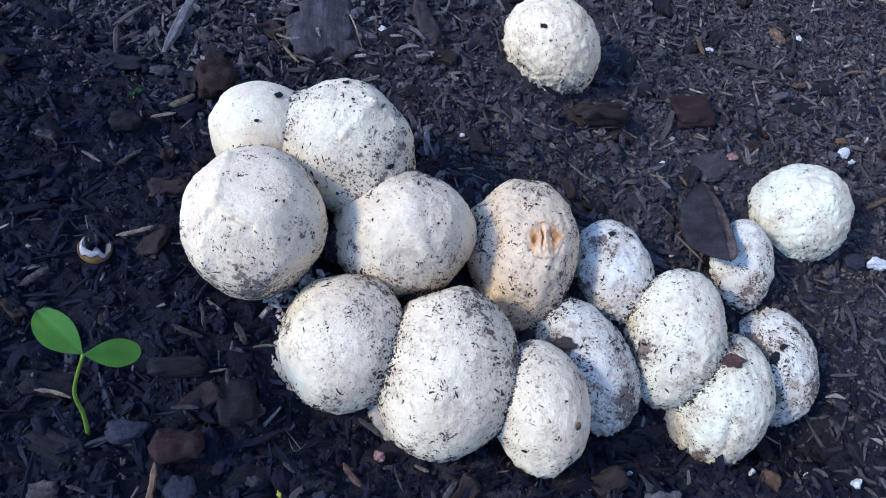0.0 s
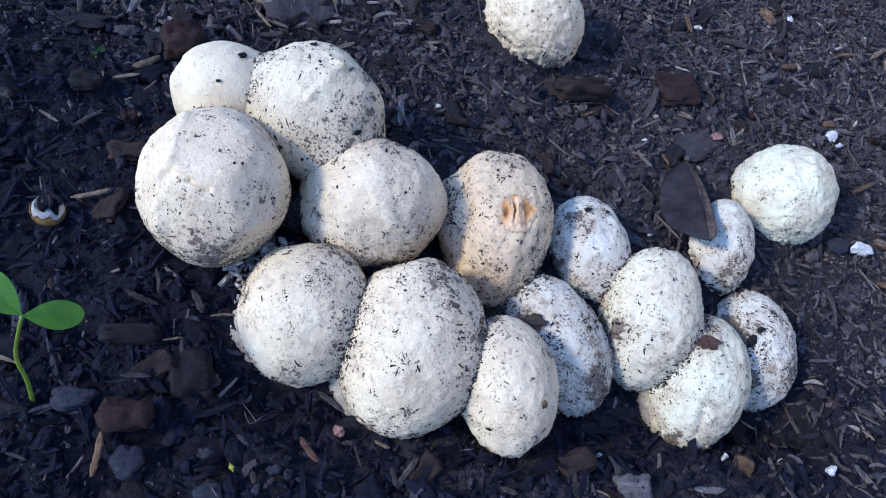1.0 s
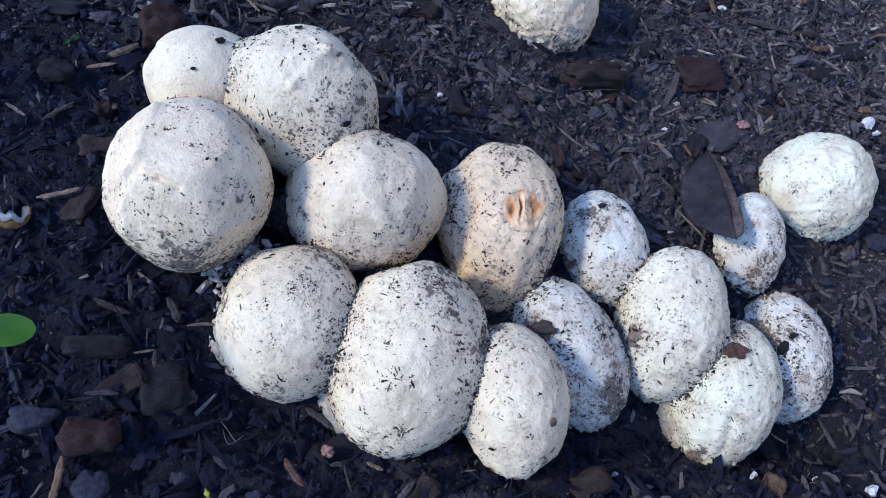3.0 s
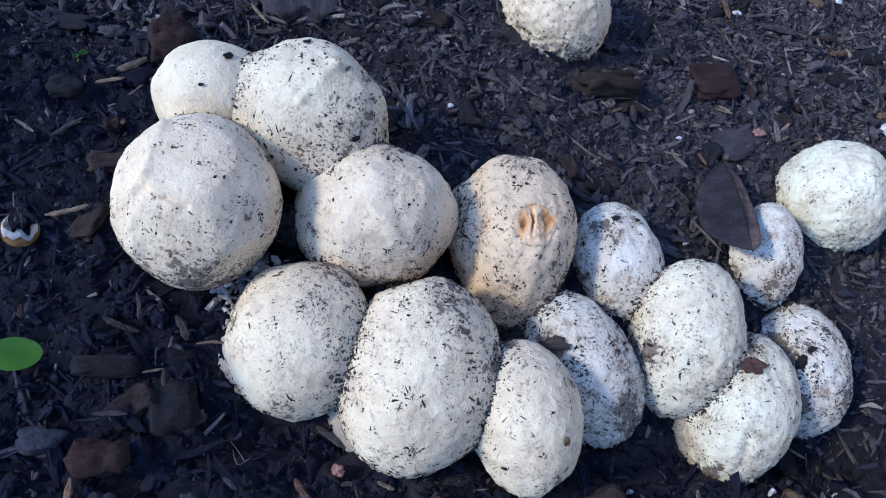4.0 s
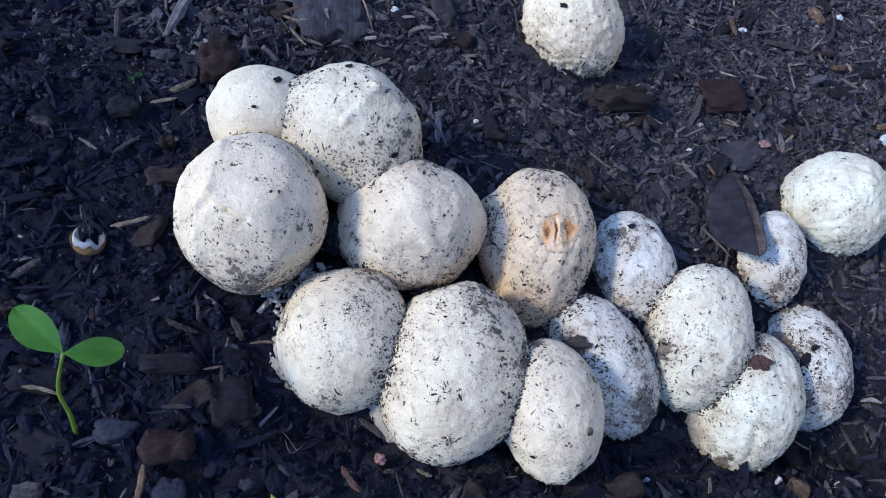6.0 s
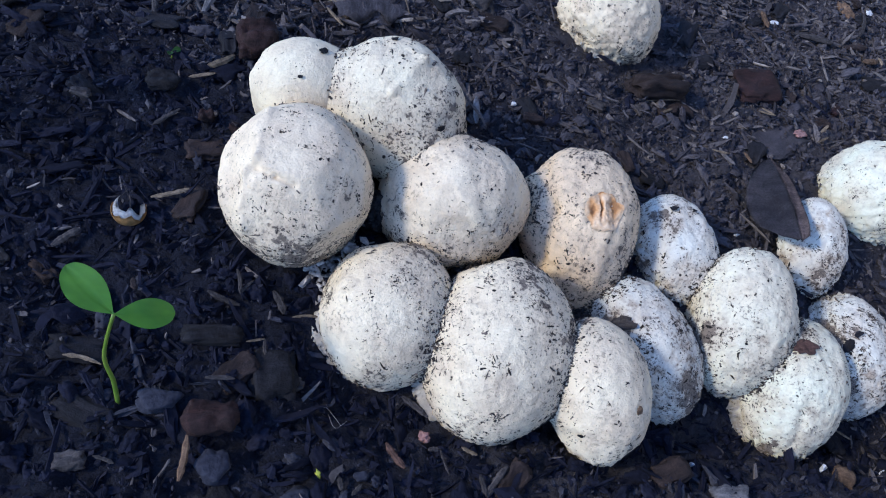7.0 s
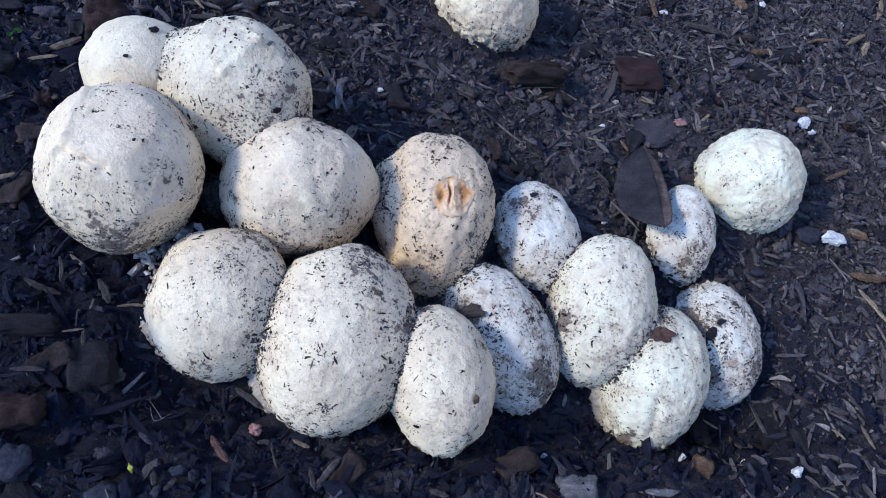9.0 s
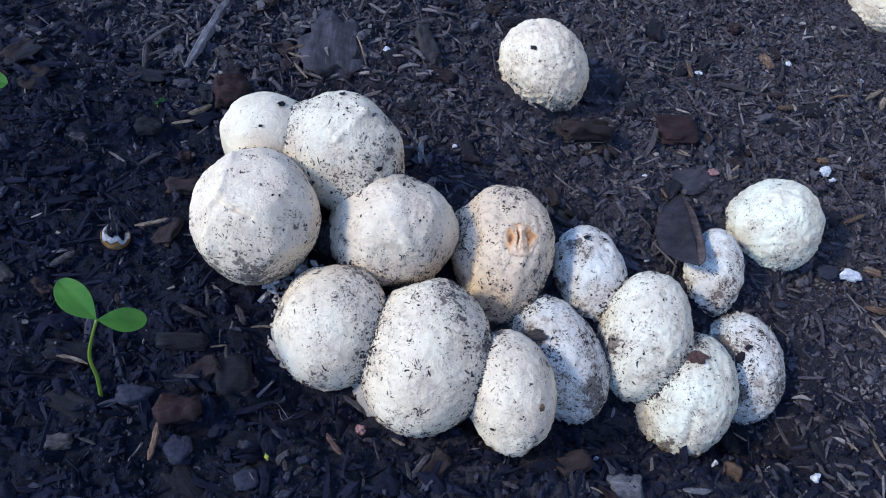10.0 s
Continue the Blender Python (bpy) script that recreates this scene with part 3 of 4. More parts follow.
def strand_shape(rng, n=5):
    """A shred of bark: a flat, bent bar with torn ends."""
    bend, twist, vs, fs = rng.normal(0, 0.07), rng.normal(0, 0.5), [], []
    ends = rng.uniform(0.25, 0.9, 2)
    for i in range(n):
        u = i / (n - 1)
        w = (ends[0] if i == 0 else ends[1] if i == n - 1 else rng.uniform(0.75, 1.15))
        off, k = bend * math.sin(math.pi * u) * 2, twist * (u - 0.5)
        torn = 0.09 if i in (0, n - 1) else 0.02
        for sy, sz in ((-1, -1), (1, -1), (1, 1), (-1, 1)):
            y, z = sy * w * 0.5 * rng.uniform(0.85, 1.15), sz * 0.5 * rng.uniform(0.6, 1.25)
            vs.append((u - 0.5 + rng.normal(0, torn), y * math.cos(k) + off * 3, z + y * math.sin(k)))
    for i in range(n - 1):
        for j in range(4):
            a, b = i * 4 + j, i * 4 + (j + 1) % 4
            fs.append((a, b, b + 4, a + 4))
    fs += [(3, 2, 1, 0), tuple(range(n * 4 - 4, n * 4))]
    return np.array(vs), fs


def chip_shape(rng):
    """A broken piece of bark: an uneven outline, a ridged top and thickness."""
    n = int(rng.integers(6, 10))
    ang = np.linspace(0, 2 * np.pi, n, endpoint=False) + rng.uniform(-0.3, 0.3, n)
    r = rng.uniform(0.26, 0.56, n)
    vs = [(r[i] * math.cos(ang[i]), r[i] * math.sin(ang[i]), -0.5) for i in range(n)]
    vs += [(0.9 * r[i] * math.cos(ang[i] + 0.05), 0.9 * r[i] * math.sin(ang[i] + 0.05), rng.uniform(-0.1, 0.6)) for i in range(n)]
    vs += [(0.45 * r[i] * math.cos(ang[i]), 0.45 * r[i] * math.sin(ang[i]), rng.uniform(0.1, 1.0)) for i in range(n)]
    vs.append((rng.normal(0, 0.08), rng.normal(0, 0.08), rng.uniform(0.3, 0.9)))
    fs = [(k * n + i, k * n + (i + 1) % n, (k + 1) * n + (i + 1) % n, (k + 1) * n + i) for k in range(2) for i in range(n)]
    fs += [(2 * n + i, 2 * n + (i + 1) % n, 3 * n) for i in range(n)] + [tuple(range(n - 1, -1, -1))]
    return np.array(vs), fs


def crumb_shape(rng):
    """An uneven crumb of eight to a dozen faces."""
    m = 4
    ang = np.linspace(0, 2 * np.pi, m, endpoint=False) + rng.uniform(-0.4, 0.4, m)
    vs = [(0.5 * math.cos(a) * rng.uniform(0.6, 1.2), 0.5 * math.sin(a) * rng.uniform(0.6, 1.2), rng.uniform(-0.2, 0.2)) for a in ang]
    vs += [(rng.normal(0, 0.12), rng.normal(0, 0.12), 0.5), (0, 0, -0.4)]
    fs = [(i, (i + 1) % m, m) for i in range(m)] + [((i + 1) % m, i, m + 1) for i in range(m)]
    return np.array(vs), fs


def clod_shape(rng):
    bm = bmesh.new()
    bmesh.ops.create_icosphere(bm, subdivisions=3, radius=0.5)
    s = rng.uniform(0, 50)
    vs = np.array([(v.co * (1 + 0.7 * fbm(v.co + Vector((s, 0, 0)), 3.6, 4)))[:] for v in bm.verts])
    bm.verts.index_update()
    fs = [tuple(v.index for v in f.verts) for f in bm.faces]
    bm.free()
    return vs, fs


def litter(name, label, category, seed, shape, kinds, count, box, sizes, tilt, lift, material, soft=0.0):
    """Many loose pieces as one mesh. sizes: length, width and thickness, each (middle, spread)."""
    rng = np.random.default_rng(seed)
    verts, faces, base = [], [], 0
    for k in range(kinds):
        vs, fs = shape(rng)
        n = count // kinds
        p = rng_positions(rng, n, *box, soft)
        size = np.stack([m * np.exp(np.clip(rng.normal(0, s, n), -1.9 * s, 1.9 * s)) for m, s in sizes], 1)
        p[:, 2] += size[:, 2] * 0.15 + rng.normal(0.3, 1.0, n) * lift
        r = turned(rng, n, tilt)
        w = np.einsum("nij,nkj->nki", r, vs[None] * size[:, None, :]) + p[:, None, :]
        verts.append(w.reshape(-1, 3))
        m = len(vs)
        faces += [tuple(base + i * m + j for j in f) for i in range(n) for f in fs]
        base += n * m
    me = bpy.data.meshes.new(name)
    me.from_pydata(np.concatenate(verts).tolist(), [], faces)
    me.materials.append(material)
    return tagged(new(name, smooth(me, shape is clod_shape)), label, category, kind="stuff")


NEAR = (-0.14, 0.31, 0.08, 0.58)
FRONT = (-0.14, 0.31, 0.08, 0.27)
BACK = (-0.14, 0.31, 0.27, 0.58)
OPEN = (0.07, 0.33, 0.26, 0.60)
WIDE = (-0.70, 0.90, -0.40, 1.25)
litter("soil_crumbs", "small dark crumbs of damp soil", "soil", 1, crumb_shape, 24, 34000, NEAR, ((0.0013, 0.55), (0.0011, 0.5), (0.0009, 0.45)), 40, 0.0006, CRUMB)
litter("loose_crumbs", "loose grey-brown crumbs on the open mulch", "soil", 15, crumb_shape, 24, 26000, (-0.08, 0.32, 0.25, 0.58), ((0.0015, 0.6), (0.0011, 0.5), (0.0008, 0.45)), 40, 0.0006, BARK_DARK)
litter("soil_clods", "small clods of damp soil between the bark", "soil", 11, clod_shape, 16, 2600, (-0.10, 0.31, 0.25, 0.50), ((0.0036, 0.5), (0.0028, 0.45), (0.0014, 0.4)), 25, 0.0003, CLOD)
litter("front_bark_mulch", "dark navy shreds of bark in front of the puffballs", "mulch", 2, chip_shape, 24, 3400, FRONT, ((0.0038, 0.75), (0.0021, 0.6), (0.0009, 0.4)), 22, 0.0003, BARK_NAVY)
litter("front_bark_splinters", "dark navy splinters of bark in front of the puffballs", "mulch", 3, strand_shape, 24, 3400, FRONT, ((0.0046, 0.65), (0.0009, 0.55), (0.0006, 0.3)), 16, 0.0004, BARK_NAVY)
litter("bark_mulch", "dark shredded bark mulch behind the puffballs", "mulch", 8, chip_shape, 24, 5600, BACK, ((0.0030, 0.7), (0.0018, 0.6), (0.0009, 0.4)), 26, 0.0004, BARK_DARK, 0.03)
litter("bark_splinters", "dark splinters of bark behind the puffballs", "mulch", 9, strand_shape, 24, 6000, BACK, ((0.0036, 0.6), (0.0008, 0.5), (0.0006, 0.3)), 20, 0.0006, BARK_DARK, 0.03)
litter("wood_fibres", "grey and straw-coloured wood fibres in the mulch", "mulch", 21, strand_shape, 14, 420, NEAR, ((0.0042, 0.45), (0.0008, 0.4), (0.0005, 0.3)), 15, 0.0012, FIBRE)
litter("pale_fibre_scraps", "tiny pale scraps of fibre on the front mulch", "mulch", 31, strand_shape, 16, 420, FRONT, ((0.0026, 0.6), (0.0006, 0.5), (0.0004, 0.3)), 20, 0.0010, FIBRE)
litter("pale_wood_fibres", "lighter dry wood fibres on the open mulch", "mulch", 5, strand_shape, 16, 3300, OPEN, ((0.0042, 0.55), (0.0010, 0.45), (0.0007, 0.3)), 18, 0.0010, FIBRE, 0.06)
litter("pale_wood_chips", "lighter dry wood chips on the open mulch", "mulch", 7, chip_shape, 14, 2200, OPEN, ((0.0034, 0.55), (0.0018, 0.45), (0.0009, 0.3)), 24, 0.0008, FIBRE, 0.06)
litter("dry_wood_fibres", "pale dry fibres on the drier edge of the bed", "mulch", 12, strand_shape, 14, 620, (0.222, 0.33, 0.14, 0.27), ((0.0054, 0.5), (0.0011, 0.45), (0.0007, 0.3)), 18, 0.0010, FIBRE)
litter("weathered_splinters", "greyed splinters of bark behind the smooth puffballs", "mulch", 13, strand_shape, 14, 420, (-0.07, 0.07, 0.27, 0.38), ((0.0062, 0.5), (0.0013, 0.45), (0.0008, 0.3)), 18, 0.0012, FIBRE)
litter("front_soil_clods", "dark navy clods of soil in front of the puffballs", "soil", 14, clod_shape, 14, 900, FRONT, ((0.0044, 0.6), (0.0034, 0.5), (0.0015, 0.4)), 25, 0.0004, BARK_NAVY)
litter("outer_mulch", "bark mulch spread over the rest of the bed", "mulch", 6, chip_shape, 10, 9000, WIDE, ((0.0060, 0.5), (0.0030, 0.45), (0.0012, 0.4)), 20, 0.0006, BARK_NAVY)


# ---- pieces one can tell apart in the mulch ----
PIECE = [0]


def told(label):
    return label if len(label.split()) > 3 else label + " in dark mulch"


def splinter(a, b, width, material, label, flat=0.30):
    """A single splinter of wood lying from a to b."""
    PIECE[0] += 1
    rnd = random.Random(PIECE[0])
    a, b = Vector(a), Vector(b)
    length, n, ring = (b - a).length, 12, 6
    bm = bmesh.new()
    bend, rows = rnd.uniform(-0.06, 0.06) * length, []
    for i in range(n + 1):
        u = i / n
        taper = (0.35 + 0.65 * min(1.0, 5 * u, 5 * (1 - u))) * rnd.uniform(0.85, 1.12)
        row = []
        for j in range(ring):
            w = 2 * math.pi * j / ring
            y = 0.5 * width * taper * math.cos(w) * rnd.uniform(0.85, 1.1)
            z = flat * width * taper * math.sin(w) * rnd.uniform(0.8, 1.2)
            row.append(bm.verts.new(((u - 0.5) * length + rnd.uniform(-0.01, 0.01) * length, y + bend * math.sin(math.pi * u), z + 0.3 * abs(bend) * math.sin(math.pi * u))))
        rows.append(row)
    for i in range(n):
        for j in range(ring):
            bm.faces.new((rows[i][j], rows[i][(j + 1) % ring], rows[i + 1][(j + 1) % ring], rows[i + 1][j]))
    bm.faces.new(rows[0][::-1])
    bm.faces.new(rows[-1])
    bmesh.ops.recalc_face_normals(bm, faces=bm.faces[:])
    ob = tagged(new("wood_splinter", mesh_of("wood_splinter", bm, material)), told(label), "wood splinter", "splinters in the mulch")
    mid = (a + b) / 2
    za, zb = ground_z(*a), ground_z(*b)
    top = max((za + zb) / 2, ground_z(*mid))
    ob.matrix_world = pose(mid.x, mid.y, top + 0.0023, 0, -math.degrees(math.atan2(zb - za, length)) * 0.7, math.degrees(math.atan2(b.y - a.y, b.x - a.x)))
    return ob


def lump_mesh(name, length, width, thick, material, seed):
    """A broken block of bark, a worn pebble or a jagged fragment, by its kind."""
    bm = bmesh.new()
    if name in ("pebble", "white_fragment", "clay_fragment", "bud_scale"):
        bmesh.ops.create_icosphere(bm, subdivisions=3, radius=0.5)
        jag = {"pebble": 0.40, "white_fragment": 0.55, "clay_fragment": 0.95, "bud_scale": 0.8}[name]
        rnd = random.Random(round(seed * 10))
        cuts = [(Vector((rnd.gauss(0, 1), rnd.gauss(0, 1), rnd.gauss(0, 0.6))).normalized(), rnd.uniform(*((0.24, 0.42) if name == "white_fragment" else (0.37, 0.46)))) for _ in range(9)]
        for v in bm.verts:  # broken flats with worn edges
            d = v.co.normalized()
            v.co *= min([1.0] + [h / (d.dot(c) * 0.5) for c, h in cuts if d.dot(c) * 0.5 > h])
            v.co *= 1 + 0.7 * jag * fbm(v.co + Vector((seed, 0, 0)), 3.4, 4)
            v.co.z = max(-0.36, min(0.36, v.co.z)) * 1.35
    else:
        bmesh.ops.create_cube(bm, size=1)
        bmesh.ops.subdivide_edges(bm, edges=bm.edges[:], cuts=9, use_grid_fill=True)
        thin = name == "leaf_scrap"
        for v in bm.verts:
            c = v.co.copy()
            r = max(abs(c.x), abs(c.y)) * 2
            corner = max(0.0, math.hypot(c.x, c.y) - 0.50)
            edge = 0.36 if thin else 0.46 if length > 0.03 else 0.27
            c.x *= 1 - corner * 0.6 + edge * fbm((c.y * 2, seed, c.z), 1.3, 3) * r
            c.y *= 1 - corner * 0.6 + 1.3 * edge * fbm((c.x * 2, seed + 5, c.z), 1.3, 3) * r
            groove = fbm((c.x * 1.6 + 0.5 * noise.noise(Vector((c.x * 3, c.y * 3, seed))), c.y * 3.4, seed), 1.7, 4)
            c.z += (0.20 * groove + 0.42 * fbm((c.x, c.y, seed + 9), 2.3, 3)) * (1.0 if c.z > 0 or thin else 0.3)
            c.z *= 1 - 0.35 * max(0.0, r - 0.8) / 0.2
            v.co = c
    for v in bm.verts:
        v.co = (v.co.x * length, v.co.y * width, v.co.z * thick)
    return mesh_of(name, bm, material, name != "white_fragment")


CATEGORY = {"bark_chip": "bark chip", "pebble": "pebble", "white_fragment": "mineral fragment", "clay_fragment": "clay fragment", "bud_scale": "bud scale", "leaf_scrap": "leaf"}


def lump(name, at, yaw, length, width, thick, material, label):
    PIECE[0] += 1
    ob = tagged(new(name, lump_mesh(name, length, width, thick, material, PIECE[0] * 3.7)), told(label), CATEGORY[name])
    z = max(ground_z(*at), sum(ground_z(at[0] + dx * length * 0.35, at[1] + dy * width * 0.35) for dx in (-1, 1) for dy in (-1, 1)) / 4)
    ob.matrix_world = pose(at[0], at[1], z + thick * (0.55 if name in ("white_fragment", "clay_fragment", "bud_scale") else 0.42) + 0.0006, math.degrees(math.sin(PIECE[0])) * 0.06, math.degrees(math.cos(PIECE[0] * 1.7)) * 0.06, yaw)
    return ob


splinter((-0.0089, 0.1977), (-0.0019, 0.2056), 0.0016, WOOD_PALE, "pale wood splinter")
splinter((-0.0016, 0.1485), (0.0074, 0.1508), 0.0012, WOOD_PALE, "pale wood splinter")
splinter((0.0395, 0.1337), (0.0357, 0.1438), 0.0018, WOOD_AMBER, "tan splinter of bark")
splinter((0.0797, 0.1667), (0.0870, 0.1619), 0.0019, WOOD_PINKY, "pinkish brown splinter of bark")
splinter((0.0783, 0.1816), (0.0874, 0.1801), 0.0018, WOOD_GREY, "grey splinter of weathered bark")
splinter((0.0907, 0.1701), (0.0937, 0.1722), 0.0013, WOOD_GREY, "grey splinter of weathered bark")
splinter((0.0937, 0.1722), (0.0985, 0.1659), 0.0007, WOOD_GREY, "thin grey splinter")
splinter((0.0986, 0.1744), (0.1034, 0.1747), 0.0012, WOOD_PALE, "pale wood splinter")
splinter((0.1059, 0.1697), (0.1093, 0.1648), 0.0017, WOOD_GREY, "grey splinter of weathered bark")
splinter((0.1093, 0.1648), (0.1116, 0.1746), 0.0020, WOOD_GREY, "grey splinter of weathered bark")
splinter((0.0728, 0.1520), (0.0749, 0.1491), 0.0016, WOOD_GREY, "grey splinter of weathered bark")
splinter((0.0776, 0.1488), (0.0786, 0.1525), 0.0012, WOOD_GREY, "short grey splinter")
splinter((0.1588, 0.2145), (0.1595, 0.2087), 0.0014, WOOD_GREY, "short grey splinter")
splinter((0.1935, 0.2037), (0.2022, 0.2072), 0.0022, TWIG, "flat grey splinter of bark")
splinter((0.1626, 0.1880), (0.1667, 0.1873), 0.0006, WOOD_PALE, "thin pale splinter")
splinter((0.1361, 0.1768), (0.1415, 0.1777), 0.0018, WOOD_GREY, "grey splinter of weathered bark")
splinter((0.0354, 0.1720), (0.0391, 0.1755), 0.0007, WOOD_PALE, "thin pale splinter")
splinter((0.0391, 0.1755), (0.0416, 0.1715), 0.0012, WOOD_GREY, "short grey splinter")
splinter((0.0320, 0.1578), (0.0383, 0.1615), 0.0013, WOOD_GREY, "grey splinter of weathered bark")
splinter((0.0423, 0.1847), (0.0488, 0.1887), 0.0009, WOOD_PALE, "thin pale splinter")
splinter((0.0191, 0.1803), (0.0282, 0.1816), 0.0018, WOOD_GREY, "grey splinter of weathered bark")
splinter((0.0341, 0.1891), (0.0398, 0.1847), 0.0023, WOOD_GREY, "broad grey splinter")
splinter((0.0228, 0.1895), (0.0269, 0.1838), 0.0012, WOOD_GREY, "grey splinter of weathered bark")
splinter((0.0269, 0.1838), (0.0279, 0.1895), 0.0009, WOOD_GREY, "thin grey splinter")
splinter((0.0006, 0.1745), (0.0038, 0.1709), 0.0018, WOOD_BROWN, "brown splinter of bark")
splinter((0.0196, 0.1304), (0.0249, 0.1308), 0.0010, WOOD_GREY, "short grey splinter")
splinter((-0.0228, 0.1731), (-0.0195, 0.1809), 0.0023, WOOD_GREY, "curled grey strip of bark")
splinter((-0.0226, 0.2490), (-0.0184, 0.2594), 0.0026, WOOD_PALE, "straw-coloured splinter")
splinter((-0.0249, 0.2428), (-0.0194, 0.2489), 0.0014, WOOD_PALE, "pale wood splinter")
splinter((-0.0233, 0.2201), (-0.0200, 0.2298), 0.0015, WOOD_GREY, "grey splinter of weathered bark")
splinter((-0.0437, 0.2667), (-0.0427, 0.2757), 0.0013, WOOD_GREY, "grey splinter of weathered bark")
splinter((-0.0427, 0.2757), (-0.0352, 0.2689), 0.0011, WOOD_GREY, "thin grey splinter")
splinter((-0.0493, 0.2617), (-0.0559, 0.2727), 0.0021, WOOD_GREY, "grey splinter of weathered bark")
splinter((-0.0520, 0.2670), (-0.0480, 0.2751), 0.0014, WOOD_GREY, "grey splinter of weathered bark")
splinter((0.0576, 0.2893), (0.0620, 0.2780), 0.0025, TWIG, "bluish grey splinter lying alone")
splinter((0.1428, 0.3174), (0.1491, 0.3190), 0.0010, WOOD_PALE, "thin pale splinter")
splinter((0.1554, 0.3262), (0.1598, 0.3237), 0.0014, WOOD_AMBER, "straw-coloured splinter")
splinter((0.1575, 0.3504), (0.1625, 0.3492), 0.0009, WOOD_PALE, "thin pale splinter")
splinter((0.1830, 0.3539), (0.1854, 0.3591), 0.0013, WOOD_PALE, "short pale splinter")
splinter((0.1830, 0.3489), (0.1866, 0.3536), 0.0011, WOOD_PALE, "short pale splinter")
splinter((0.2012, 0.2858), (0.2094, 0.2846), 0.0016, WOOD_GREY, "grey splinter beside a puffball")
splinter((0.2528, 0.3074), (0.2646, 0.2992), 0.0021, WOOD_PALE, "pale wood splinter")
splinter((0.2494, 0.3128), (0.2626, 0.3174), 0.0038, WOOD_AMBER, "amber flake of wood")
splinter((0.2366, 0.3542), (0.2464, 0.3659), 0.0018, WOOD_AMBER, "amber splinter of wood")
splinter((0.2588, 0.2570), (0.2640, 0.2506), 0.0014, WOOD_PALE, "thin curved pale splinter")
splinter((0.2505, 0.2524), (0.2552, 0.2508), 0.0011, WOOD_PALE, "thin pale splinter")
splinter((0.1498, 0.4149), (0.1541, 0.4056), 0.0026, WOOD_AMBER, "straw-coloured splinter")
splinter((0.1654, 0.4081), (0.1829, 0.4134), 0.0038, WOOD_GREY, "broad grey strip of bark")
splinter((0.1957, 0.4297), (0.1964, 0.4468), 0.0021, WOOD_GREY, "grey splinter of weathered bark")
splinter((0.1894, 0.4169), (0.1998, 0.4247), 0.0036, WOOD_BROWN, "brown splinter of bark")
splinter((0.1981, 0.4116), (0.2050, 0.4175), 0.0031, WOOD_AMBER, "straw-coloured flake")
splinter((0.2219, 0.4342), (0.2343, 0.4455), 0.0016, WOOD_AMBER, "thin straw-coloured splinter")
splinter((0.2429, 0.4509), (0.2527, 0.4677), 0.0022, WOOD_PALE, "pale wood splinter")
splinter((0.2519, 0.4496), (0.2544, 0.4617), 0.0033, WOOD_PALE, "short pale splinter")
splinter((0.2585, 0.4844), (0.2596, 0.5064), 0.0029, WOOD_PALE, "pale wood splinter")
splinter((0.2059, 0.4216), (0.2074, 0.4162), 0.0016, WOOD_PALE, "short pale splinter")
splinter((0.1569, 0.3493), (0.1633, 0.3490), 0.0011, WOOD_PALE, "thin curved pale splinter")
splinter((0.1215, 0.3249), (0.1245, 0.3294), 0.0011, WOOD_PALE, "short pale splinter")
splinter((0.2351, 0.2622), (0.2441, 0.2595), 0.0016, WOOD_BROWN, "brown splinter of bark")
splinter((0.2148, 0.2452), (0.2217, 0.2457), 0.0010, WOOD_PALE, "thin pale splinter")
splinter((-0.0359, 0.2695), (-0.0444, 0.3144), 0.0046, TWIG, "long grey stick lying in the mulch", 0.42)
splinter((-0.0018, 0.3364), (0.0221, 0.3117), 0.0007, WOOD_PALE, "thin dry stem")
splinter((-0.0087, 0.3010), (-0.0011, 0.3015), 0.0016, WOOD_PALE, "frayed pale splinter")
splinter((-0.0104, 0.3018), (-0.0045, 0.3103), 0.0019, WOOD_AMBER, "frayed straw-coloured splinter")
splinter((-0.0037, 0.2967), (0.0044, 0.2937), 0.0014, WOOD_PALE, "frayed pale splinter")
splinter((-0.0204, 0.2964), (-0.0130, 0.3040), 0.0016, WOOD_BROWN, "reddish brown splinter of bark")
splinter((0.0279, 0.3506), (0.0343, 0.3589), 0.0025, WOOD_GREY, "grey splinter of weathered bark")
splinter((0.0064, 0.3452), (0.0131, 0.3390), 0.0013, WOOD_GREY, "thin grey splinter")
splinter((0.1136, 0.3272), (0.1269, 0.3365), 0.0006, WOOD_PALE, "thin pale splinter along a block of bark")
lump("bark_chip", (0.1168, 0.3349), 35, 0.0234, 0.0089, 0.0062, WOOD_BROWN, "squared brown block of bark")
lump("bark_chip", (0.1538, 0.3631), 35, 0.0186, 0.0157, 0.0040, WOOD_RED, "reddish brown lump of bark")
lump("bark_chip", (0.0382, 0.1501), 28, 0.0124, 0.0074, 0.0055, WOOD_RED, "reddish brown block of bark")
lump("bark_chip", (0.0455, 0.1683), 32, 0.0106, 0.0151, 0.0030, WOOD_BLACK, "dark fibrous slab of bark")
lump("bark_chip", (0.0271, 0.1696), 29, 0.0151, 0.0053, 0.0030, WOOD_BLACK, "dark slab of bark")
lump("bark_chip", (-0.0143, 0.2668), 33, 0.0122, 0.0126, 0.0072, WOOD_RED, "crumbly reddish lump of bark")
lump("bark_chip", (0.0040, 0.3172), 112, 0.0360, 0.0225, 0.0028, WOOD_SLAB, "large grey slab of weathered bark")
lump("bark_chip", (0.0380, 0.3404), 38, 0.0079, 0.0232, 0.0030, WOOD_GREY, "narrow grey slab of bark")
lump("bark_chip", (-0.0301, 0.2365), 32, 0.0085, 0.0070, 0.0030, WOOD_BLACK, "dark curled slab of bark")
